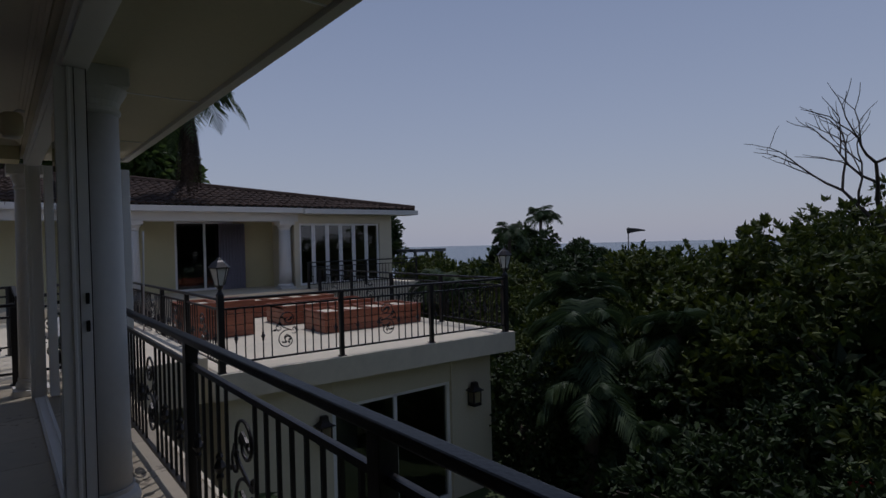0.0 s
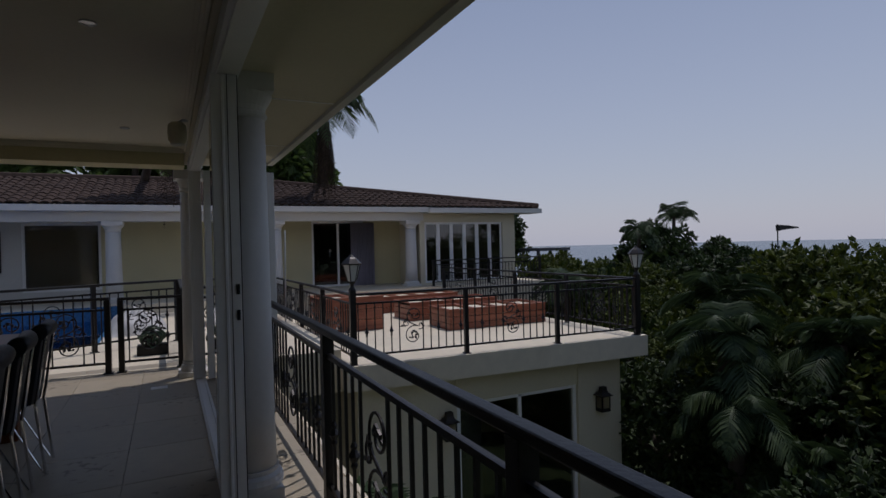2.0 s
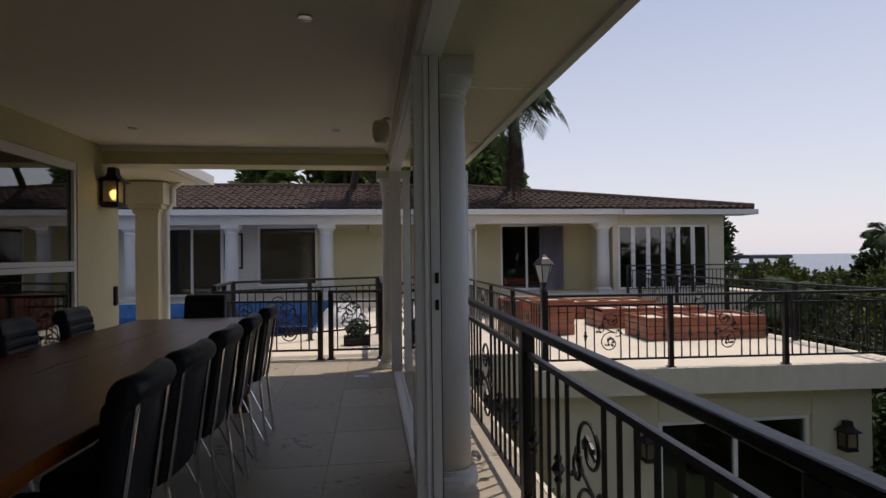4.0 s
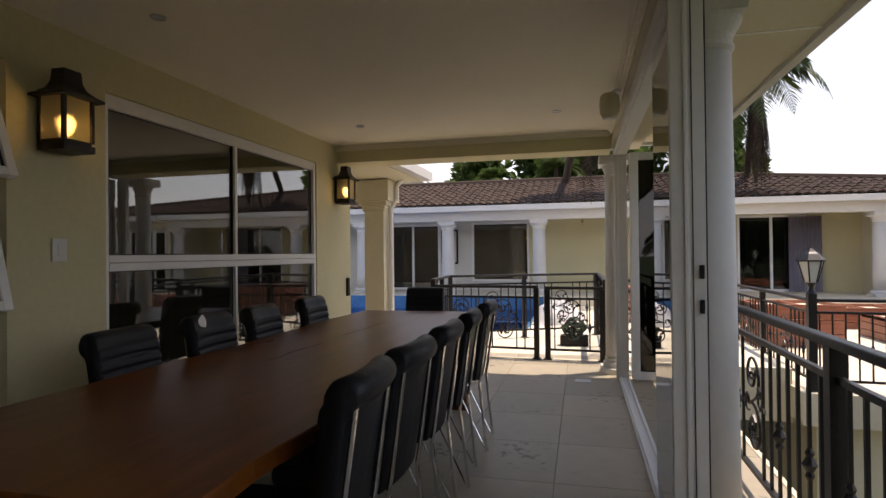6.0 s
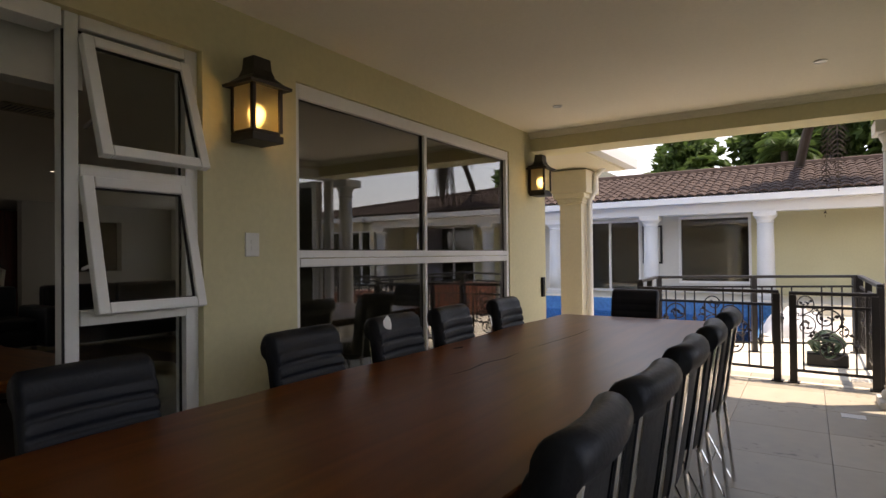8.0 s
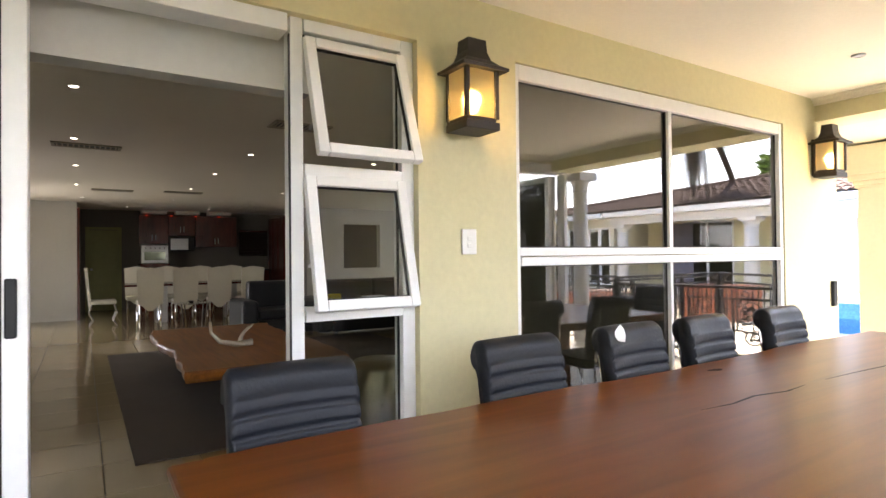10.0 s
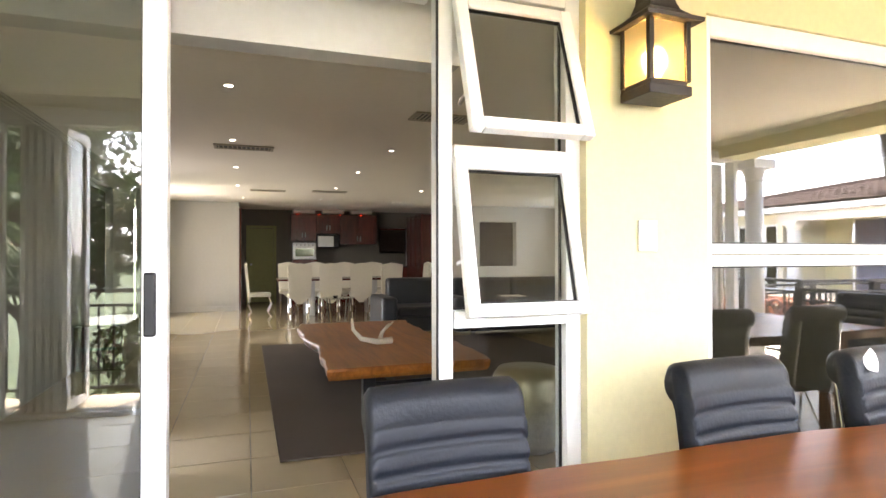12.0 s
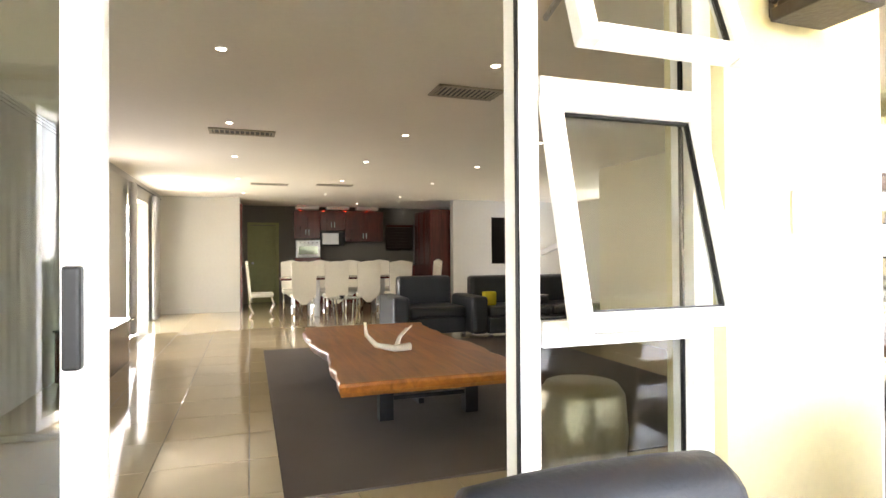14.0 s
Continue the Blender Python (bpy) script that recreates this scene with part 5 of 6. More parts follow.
def cabinet(y0, y1, z0, z1, depth, doors, name="wall_cabinet", label="dark cherry kitchen wall cabinet", x=-15.6, group="kitchen cabinets"):
    e = thing(name, label, "cabinet", (x, y0, z0), group=group)
    b, h = y1 - y0, z1 - z0
    part("body", boxes((0, depth - 0.02, 0, b, 0, h)), CABINET_WOOD, e)
    for k in range(doors):
        a, c = k * b / doors + 0.004, (k + 1) * b / doors - 0.004
        d = part("door", boxes((depth - 0.02, depth, a, c, 0.004, h - 0.004), bevel=0.004), CABINET_WOOD, e)
        part("panel", boxes((depth, depth + 0.008, a + 0.06, c - 0.06, 0.07, h - 0.07), bevel=0.003), CABINET_WOOD, d)
        hy = c - 0.035 if k % 2 == 0 else a + 0.035
        part("handle", boxes((depth, depth + 0.025, hy - 0.006, hy + 0.006, 0.08, 0.22)), STEEL, d, "steel bar handle")
    return e


cabinet(4.90, 5.53, 1.60, 2.30, 0.36, 2)
cabinet(5.54, 6.15, 1.80, 2.30, 0.36, 2)
cabinet(6.16, 7.14, 1.52, 2.30, 0.36, 2)
cabinet(5.54, 8.2, 0.0, 0.90, 0.6, 5, "base_cabinet", "dark cherry kitchen base cabinet run")
cabinet(4.90, 5.53, 0.0, 1.12, 0.6, 1, "oven_cabinet", "dark cherry oven housing")
cabinet(8.25, 9.2, 0.0, 2.30, 0.6, 2, "tall_cabinet", "tall dark cherry pantry cabinet")
tall = cabinet(0, 1.3, 0.0, 2.22, 0.55, 3, "tall_cabinet", "tall dark cherry cabinet beside the kitchen opening")
tall.matrix_basis = pose(-14.58, 8.34, 0, 0, 0, -90)
wt = thing("kitchen_worktop", "dark granite kitchen worktop", "worktop", (-15.6, 5.54, 0.90))
part("top", boxes((0, 0.64, 0, 2.66, 0, 0.035), bevel=0.005), BLACK_METAL, wt)
oven = thing("oven", "built-in stainless steel oven with a glass door", "oven", (-15.2, 4.93, 1.13))
part("front", boxes((0, 0.2, 0, 0.57, 0, 0.42), bevel=0.005), STEEL, oven)
part("window", boxes((0.2, 0.206, 0.06, 0.51, 0.07, 0.27)), material("oven_glass", (0.25, 0.27, 0.20), 0.05, 0.6, bump=0), oven, "reflecting glass")
for k in range(5):
    part("knob", lathe(bmesh.new(), [(0.016, 0), (0.014, 0.02)], seg=10), BLACK_METAL, oven).matrix_basis = pose(0.2, 0.09 + 0.1 * k, 0.36, 0, 90, 0)
mw = thing("microwave", "black built-in microwave under the wall cabinet", "microwave", (-15.58, 5.56, 1.42))
part("case", boxes((0, 0.36, 0, 0.56, 0, 0.34), bevel=0.005), BLACK_METAL, mw)
part("door", boxes((0.36, 0.37, 0.02, 0.42, 0.03, 0.31)), STEEL, mw)
fridge = thing("fridge", "tall stainless steel fridge", "fridge", (-15.45, 8.0, 0))
part("body", boxes((0, 0.65, 0, 0.24, 0.02, 1.95), bevel=0.01), STEEL, fridge)
part("handle", tube(bmesh.new(), [(0.69, 0.04, 0.9), (0.69, 0.04, 1.6)], 0.012, 6), CHROME, fridge)
kd = thing("kitchen_door", "olive-green panelled kitchen door in a pale frame", "door", (-15.62, 3.88, 0.0))
part("leaf", boxes((-0.1, -0.05, 0.0, 0.60, 0.01, 1.93), bevel=0.004), DOOR_GREEN, kd)
part("panel", boxes((-0.05, -0.042, 0.08, 0.52, 0.12, 0.5), (-0.05, -0.042, 0.08, 0.52, 0.6, 1.82), bevel=0.003), DOOR_GREEN, kd)
part("frame", boxes((0.02, 0.05, -0.07, 0.0, 0, 2.0), (0.02, 0.05, 0.60, 0.67, 0, 2.0), (0.02, 0.05, 0.0, 0.6, 1.94, 2.0)), DOOR_GREEN, kd)
part("knob", lathe(bmesh.new(), [(0.025, -0.03), (0.03, 0.0), (0.02, 0.02)], 0.0, 0.05, 10), STEEL, kd).matrix_basis = pose(-0.03, 0, 1.0)
BLIND_DARK = material("dark_blind_slats", (0.035, 0.022, 0.018), 0.85, spec=0.1)
blind = thing("window_blind", "dark slatted blind half lowered in the kitchen window", "blind", (-15.58, 7.29, 1.30))
part("headrail", boxes((0, 0.05, 0, 0.93, 0.62, 0.67)), CABINET_WOOD, blind)
for k in range(14):
    part("slat", boxes((0, 0.035, 0.0, 0.93, 0.03 + 0.041 * k, 0.062 + 0.041 * k)), BLIND_DARK, blind)
structure("window_kitchen", boxes((-15.79, -15.77, 7.28, 8.23, 1.28, 1.98)), CLEAR_PANE, "kitchen window pane behind the blind", "window")
shelf = thing("wall_panel", "dark timber end panel at the kitchen entrance", "panel", (-13.95, 3.66, 0))
part("panel", boxes((-0.5, 0.24, 0.0, 0.05, 0.0, 2.3)), CABINET_WOOD, shelf)
for k in range(3):
    b2 = thing("ceiling_bulkhead_box", "shallow white ceiling box above the cabinets", "bulkhead", (-15.5, 4.95 + 0.75 * k, 2.325), group="kitchen ceiling boxes")
    part("box", boxes((0, 0.3, 0, 0.55, 0, 0.09), bevel=0.01), ROOM_PAINT, b2)
for k in range(4):
    rl = thing("cabinet_light", "tiny red-glowing cabinet spotlight", "light", (-15.2, 5.05 + 0.55 * k, 2.29), group="cabinet lights")
    part("lens", lathe(bmesh.new(), [(0.02, -0.01), (0.025, 0.0)], seg=10), RED_GLOW, rl)

blind2 = thing("roller_screen", "grey woven screen lowered in the side door", "screen", (-9.08, 2.0, 0.02))
part("cloth", boxes((0, 1.16, 0, 0.01, 0, 2.1)), RUG, blind2)
part("tube", tube(bmesh.new(), [(0, 0.005, 2.1), (1.16, 0.005, 2.1)], 0.025, 8), STEEL, blind2)
bench = thing("media_bench", "low red-brown media bench with a black glass top", "cabinet", (-8.2, 2.12, 0))
part("body", boxes((0.03, 1.0, 0, 0.45, 0.0, 0.48), bevel=0.006), CABINET_WOOD, bench)
part("shelf", boxes((0.98, 1.004, 0.05, 0.40, 0.22, 0.25)), BLACK_METAL, bench)
part("top", boxes((0, 1.06, 0, 0.50, 0.48, 0.50), bevel=0.003), material("black_glass", (0.01, 0.012, 0.012), 0.05, bump=0), bench, "black glass top")
for x, y in ((-4.54, 3.71), (-6.5, 3.69), (-8.36, 3.69), (-10.47, 3.68), (-12.6, 3.75), (-6.56, 5.38), (-8.31, 5.32), (-10.3, 5.31), (-12.4, 5.3), (-4.32, 5.38), (-10.27, 6.87), (-8.3, 6.9), (-6.5, 6.9), (-12.6, 6.9), (-14.4, 4.6), (-14.4, 6.3), (-14.4, 7.9)):
    downlight(x, y, 2.42, True)
for x, y in ((-4.54, 3.71), (-6.5, 5.38), (-9.3, 3.69), (-9.3, 6.2), (-12.4, 5.3)):
    sp = new("downlight_beam", bpy.data.lights.new("downlight_beam", "SPOT"))
    sp.data.energy, sp.data.color, sp.data.spot_size, sp.data.spot_blend, sp.data.shadow_soft_size = 0.24, (1.0, 0.88, 0.70), radians(110), 0.8, 0.05
    sp.location = (x, y, 2.39)


VENT_METAL = material("dull_bronze_vent", (0.42, 0.37, 0.28), 0.55, 0.1)


def air_vent(x, y, w=0.62, d=0.24):
    e = thing("air_vent", "bronze slatted air-conditioning vent in the ceiling", "vent", (x, y, 2.42), group="ceiling vents")
    part("backing", boxes((-d / 2 + 0.02, d / 2 - 0.02, -w / 2 + 0.02, w / 2 - 0.02, -0.004, -0.001)), BLACK_METAL, e)
    part("frame", boxes((-d / 2, d / 2, -w / 2, -w / 2 + 0.03, -0.012, 0), (-d / 2, d / 2, w / 2 - 0.03, w / 2, -0.012, 0), (-d / 2, -d / 2 + 0.03, -w / 2, w / 2, -0.012, 0), (d / 2 - 0.03, d / 2, -w / 2, w / 2, -0.012, 0)), VENT_METAL, e)
    for k in range(12):
        y0 = -w / 2 + 0.05 + k * (w - 0.1) / 11
        part("slat", boxes((-d / 2 + 0.03, d / 2 - 0.03, y0 - 0.006, y0 + 0.006, -0.011, -0.003)), VENT_METAL, e)


air_vent(-6.9, 3.80)
air_vent(-4.95, 5.42, 0.52, 0.28)
air_vent(-11.1, 4.19)
air_vent(-10.94, 5.28)
drape("curtain", -12.95, -12.45, 2.2, 0.02, 2.3, WHITE_CLOTH, "white curtain gathered at the side window", 5)
drape("curtain", -10.65, -10.35, 2.2, 0.02, 2.3, WHITE_CLOTH, "white curtain gathered at the side window", 4)
rod = thing("curtain_rod", "thin dark curtain rod over the side window", "rod", (-13.3, 2.2, 2.31))
part("rod", tube(bmesh.new(), [(0, 0, 0), (2.6, 0, 0)], 0.012, 8), BLACK_METAL, rod)
# ---- trees and palms ----
def leaf_cloud(name, blobs, n, size, mat, parent, seed, label="", hang=0.0):
    """One mesh of many folded leaves spread through clumps (x, y, z, radius)."""
    g = np.random.default_rng(seed)
    w = np.array([b[3] ** 2 for b in blobs])
    tufts = max(1, n // 7)
    n = tufts * 7
    which = g.choice(len(blobs), tufts, p=w / w.sum())
    c = np.repeat(np.array(blobs)[which], 7, 0)
    d = g.normal(size=(tufts, 3))
    d /= np.linalg.norm(d, axis=1)[:, None]
    rad = np.repeat(np.array(blobs)[which][:, 3] * (0.6 + 0.45 * g.random(tufts) ** 0.5), 7)
    d = np.repeat(d, 7, 0)
    p = c[:, :3] + d * rad[:, None] * np.array([1, 1, 0.85]) + g.normal(size=(n, 3)) * size * 0.12
    u = g.normal(size=(n, 3)) * 0.8 + d * 0.7
    u[:, 2] -= hang
    u /= np.linalg.norm(u, axis=1)[:, None]
    v = np.cross(u, d + g.normal(size=(n, 3)) * 0.5)
    v /= np.linalg.norm(v, axis=1)[:, None] + 1e-9
    s = size * (0.6 + 0.8 * g.random(n))[:, None]
    nrm = np.cross(u, v) * s * 0.12
    verts = np.stack([p, p + u * s * 0.5 + v * s * 0.26 + nrm, p + u * s, p + u * s * 0.5 - v * s * 0.26 + nrm], 1).reshape(-1, 3)
    faces = np.arange(4 * n).reshape(n, 4)
    faces = np.concatenate([faces[:, [0, 1, 2]], faces[:, [0, 2, 3]]])
    me = bpy.data.meshes.new(name)
    me.from_pydata(verts.tolist(), [], faces.tolist())
    me.materials.append(mat)
    ob = new(name, me)
    ob.parent = parent
    if label:
        ob["label"] = label
    return ob


def clumps(cx, cy, cz, rx, ry, rz, n, r, seed):
    """Clump centres over the upper shell of an ellipsoid."""
    g = random.Random(seed)
    out = []
    while len(out) < n:
        x, y, z = g.uniform(-1, 1), g.uniform(-1, 1), g.uniform(-0.7, 1)
        l = math.sqrt(x * x + y * y + z * z)
        if 0.45 < l < 1:
            k = g.uniform(0.75, 1.02) / l
            out.append((cx + rx * x * k, cy + ry * y * k, cz + rz * z * k, r * g.uniform(0.6, 1.25)))
    return out


def broad_tree(label, x, y, base, cz, rx, ry, rz, n_clump, r, n_leaf, size, mat, seed, name="tree", inner=True):
    e = thing(name, label, "tree", (x, y, base), group="garden trees")
    g = random.Random(seed)
    bm = tube(bmesh.new(), [(0, 0, 0), (0.1, 0.05, (cz - base) * 0.4), (0, 0, cz - base)], 0.2, 8, 0.09)
    for k in range(7):
        a = g.uniform(0, 6.28)
        h = (cz - base) * g.uniform(0.35, 0.8)
        tube(bm, [(0, 0, h), (rx * 0.35 * math.cos(a), ry * 0.35 * math.sin(a), h + rz * 0.3), (rx * 0.75 * math.cos(a), ry * 0.75 * math.sin(a), h + rz * g.uniform(0.3, 0.8))], 0.07, 6, 0.02)
    part("trunk", bm, BARK, e)
    bl = clumps(0, 0, cz - base, rx, ry, rz, n_clump, r, seed)
    leaf_cloud("crown", bl, n_leaf, size, mat, e, seed)
    # shade deep in the crown, painted by a core of darker leaves
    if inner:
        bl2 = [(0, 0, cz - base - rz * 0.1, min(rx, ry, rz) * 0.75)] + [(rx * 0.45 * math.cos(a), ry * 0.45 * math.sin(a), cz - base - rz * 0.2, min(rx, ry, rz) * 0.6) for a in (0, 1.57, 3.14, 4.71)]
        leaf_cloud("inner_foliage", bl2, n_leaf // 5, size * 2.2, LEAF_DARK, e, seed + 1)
    return e


def palm(label, at, top, n_frond, length, seed, leaf=PALM_LEAF, dead=0, trunk=0.14, droop=1.0, name="palm_tree"):
    """Feather palm: trunk, arching fronds with leaflets, and an optional dry skirt."""
    e = thing(name, label, "palm", at, group="garden palms")
    g = random.Random(seed)
    tx, ty, tz = top
    part("trunk", tube(bmesh.new(), [(0, 0, 0), (tx * 0.3, ty * 0.3, tz * 0.45), (tx * 0.7, ty * 0.7, tz * 0.8), (tx, ty, tz)], trunk, 10, trunk * 0.75), BARK, e)

    def fronds(count, lift0, lift1, sag, ln, wide=0.30):
        vs, fs = [], []
        for f in range(count):
            a = 2.4 * f + g.uniform(-0.3, 0.3)
            lift = radians(g.uniform(lift0, lift1))
            L = ln * g.uniform(0.75, 1.1)
            pts = []
            n = 16
            for k in range(n + 1):
                t = k / n
                r = L * (t * math.cos(lift) * (1 - 0.25 * t * t))
                z = L * (t * math.sin(lift) - sag * t * t * 0.75)
                pts.append(Vector((tx + r * math.cos(a), ty + r * math.sin(a), tz + z)))
            side = Vector((-math.sin(a), math.cos(a), 0))
            for k in range(n):
                p, q = pts[k], pts[k + 1]
                d = (q - p).normalized()
                i = len(vs)
                w = 0.018 * (1 - k / n) + 0.004
                vs += [p - side * w, p + side * w, q + side * w, q - side * w]
                fs.append((i, i + 1, i + 2, i + 3))
                if k < 1:
                    continue
                for half in (0.0, 0.5):
                    m = p + (q - p) * half
                    t = (k + half) / n
                    ll = L * wide * math.sin(math.pi * min(1, t * 0.9 + 0.12)) + 0.05
                    for s in (-1, 1):
                        u = (side * s * 0.85 + d * 0.55 + Vector((0, 0, -0.35 * droop + g.uniform(-0.15, 0.15)))).normalized()
                        i = len(vs)
                        wv = d * 0.022
                        mid = m + u * ll * 0.5 + Vector((0, 0, 0.02))
                        tip = m + u * ll + Vector((0, 0, -0.10 * ll * droop))
                        vs += [m - wv * 0.5, m + wv * 0.5, mid + wv, tip, mid - wv]
                        fs.append((i, i + 1, i + 2, i + 3, i + 4))
        me = bpy.data.meshes.new("fronds")
        me.from_pydata([tuple(v) for v in vs], [], fs)
        return me
    me = fronds(n_frond, -5, 75, 0.9 * droop, length)
    me.materials.append(leaf)
    o = new("crown", me)
    o.parent = e
    if dead:
        me = fronds(dead, -88, -76, 0.03, length * 1.35, 0.08)
        me.materials.append(DEAD_FROND)
        o = new("dry_skirt", me)
        o.parent = e
        o["label"] = "hanging dry brown fronds"
    return e


# garden mass beyond the balcony
broad_tree("dense dark-green broadleaf tree crowding the balcony", 13.6, 5.2, -2.95, -1.45, 4.2, 4.3, 2.9, 110, 0.75, 52000, 0.17, LEAF_LIGHT, 21)
broad_tree("dense dark-green broadleaf tree in the garden", 11.2, 1.6, -2.95, -1.9, 3.0, 3.0, 2.2, 60, 0.75, 26000, 0.14, LEAF_DARK, 22)
broad_tree("dense broadleaf tree with glossy leaves", 15.5, 9.8, -2.95, -1.9, 3.8, 3.6, 2.9, 90, 0.75, 36000, 0.18, LEAF_LIGHT, 23)
broad_tree("dark shrub filling the slope below the trees", 10.2, 7.6, -2.95, -2.3, 2.3, 2.2, 1.2, 50, 0.6, 20000, 0.13, LEAF_DARK, 24, "shrub", False)
broad_tree("dark shrub filling the slope below the trees", 9.6, 4.6, -2.95, -2.3, 2.2, 2.2, 1.1, 50, 0.6, 20000, 0.13, LEAF_DARK, 25, "shrub", False)
broad_tree("rounded green tree beyond the roof deck", 12.2, 13.4, -2.95, -1.9, 2.4, 2.4, 1.6, 50, 0.6, 18000, 0.15, LEAF_LIGHT, 26)
broad_tree("tall broadleaf tree on the slope", 19.5, 4.5, -2.95, -0.3, 4.6, 4.2, 3.0, 80, 1.0, 26000, 0.2, LEAF_LIGHT, 27)
palm("arching green palm beside the roof deck", (8.6, 8.4, -2.95), (0, 0, 2.75), 17, 1.5, 31)
palm("arching green palm beside the roof deck", (8.0, 7.8, -2.95), (0.1, 0, 1.9), 15, 1.25, 32)
palm("arching green palm in the garden", (10.1, 9.4, -2.95), (0, 0.1, 3.15), 15, 1.7, 33)
palm("low arching palm at the foot of the deck wall", (8.4, 7.2, -2.95), (0, 0, 1.2), 14, 1.15, 37)
palm("arching green palm among the garden trees", (10.2, 7.6, -2.95), (0.1, 0, 2.55), 15, 1.4, 38)
# shrubs added to make the ground below the deck wall read as black
broad_tree("dark shrub added to blacken the foot of the deck wall", 8.6, 9.7, -2.95, -2.2, 1.2, 1.5, 1.1, 34, 0.5, 9000, 0.13, LEAF_DARK, 28, "shrub", False)
broad_tree("dark shrub added to blacken the foot of the deck wall", 8.1, 6.4, -2.95, -2.4, 1.3, 1.3, 0.8, 30, 0.5, 8000, 0.13, LEAF_DARK, 29, "shrub", False)
red = thing("flowering_shrub", "low shrub with dull red flowers at the foot of the trees", "shrub", (9.2, 3.4, -2.95), group="garden trees")
leaf_cloud("flowers", clumps(0, 0, 0.9, 1.0, 1.2, 0.6, 14, 0.18, 91), 900, 0.09, PINK_FLOWER, red, 92)
leaf_cloud("foliage", clumps(0, 0, 0.7, 1.2, 1.4, 0.7, 24, 0.35, 93), 5000, 0.11, LEAF_DARK, red, 94)
palm("green palm beside the far wing", (10.9, 15.2, -2.95), (0, 0, 3.0), 15, 1.6, 34)
palm("tall palm against the sea", (24.0, 25.5, -5.0), (0.2, 0, 6.9), 18, 2.0, 35)
palm("tall palm against the sea", (29.0, 27.5, -5.0), (0.2, 0, 7.9), 18, 2.2, 36)
broad_tree("distant dark tree against the sea", 27.0, 27.5, -5.0, 0.0, 2.8, 2.8, 1.8, 40, 0.7, 9000, 0.28, LEAF_DARK, 41)
broad_tree("distant dark tree against the sea", 31.5, 26.5, -5.0, -0.4, 2.4, 2.4, 1.5, 36, 0.6, 8000, 0.28, LEAF_DARK, 42)
broad_tree("distant green shrub beyond the deck", 16.5, 19.5, -4.0, -0.9, 2.6, 2.2, 1.4, 40, 0.6, 9000, 0.2, LEAF_LIGHT, 43)
broad_tree("distant green shrub beyond the deck", 20.5, 17.5, -4.0, -0.9, 2.8, 2.4, 1.4, 40, 0.6, 9000, 0.22, LEAF_DARK, 44)
broad_tree("dark tree behind the far wing", 16.0, 28.0, -4.0, 1.6, 2.0, 2.0, 1.2, 30, 0.6, 8000, 0.25, LEAF_DARK, 45)
palm("palm with a hanging skirt of dry fronds behind the veranda roof", (5.6, 23.6, -1.5), (-1.2, -6.5, 6.85), 28, 2.0, 51, PALM_LEAF, 22, 0.10, 1.25)
palm("slim palm with dry fronds behind the veranda roof", (-0.9, 23.4, -1.5), (1.6, -6.1, 6.9), 14, 2.3, 52, PALM_LEAF, 3, 0.13, 0.9)
for k, (x, y, r) in enumerate(((-2.2, 27.0, 2.3), (0.5, 27.5, 2.6), (3.0, 27.0, 2.4), (5.0, 26.0, 1.6))):
    broad_tree("leafy green tree rising behind the tiled roof", x, y, -1.5, 4.3, r, r * 0.8, 1.9, 34, 0.6, 6500, 0.36, LEAF_SUNNY, 60 + k, inner=False)
for k, (x, y, z, ln) in enumerate(((-4.4, 25.0, 5.3, 1.1), (-2.8, 24.4, 5.6, 1.5), (-0.4, 24.9, 6.0, 1.8), (2.4, 24.6, 5.8, 1.7))):
    palm("broad-fronded palm rising behind the tiled roof", (x, y, -1.5), (0, 0, z), 16, ln, 160 + k, LEAF_SUNNY)


def neighbour_house(x, y, z):
    """Gable house seen over the veranda roof."""
    e = thing("neighbour_house", "neighbouring house with a red-brown gable roof behind the veranda", "house", (x, y, z))
    for s in (-1, 1):
        bm = bmesh.new()
        q = [bm.verts.new(p) for p in ((0, 0, 8.0), (s * 3.9, 0, 6.0), (s * 3.9, 8, 6.0), (0, 8, 8.0))]
        bm.faces.new(q)
        bmesh.ops.solidify(bm, geom=list(bm.faces), thickness=0.12)
        part("roof_slope", bm, RED_ROOF, e)
    for y0 in (0.25, 7.75):
        bm = bmesh.new()
        bm.faces.new([bm.verts.new((u, y0, w)) for u, w in ((-3.5, 0), (3.5, 0), (3.5, 6.05), (0, 7.8), (-3.5, 6.05))])
        part("gable_wall", bm, CREAM_PAINT, e)
    part("side_wall", boxes((-3.5, -3.3, 0.25, 7.75, 0, 6.05)), CREAM_PAINT, e)
    part("side_wall", boxes((3.3, 3.5, 0.25, 7.75, 0, 6.05)), CREAM_PAINT, e)


RED_ROOF = material("red_brown_roof", (0.20, 0.085, 0.055), 0.8, vary=0.3, grain=8)
neighbour_house(-10.2, 30.0, -1.5)


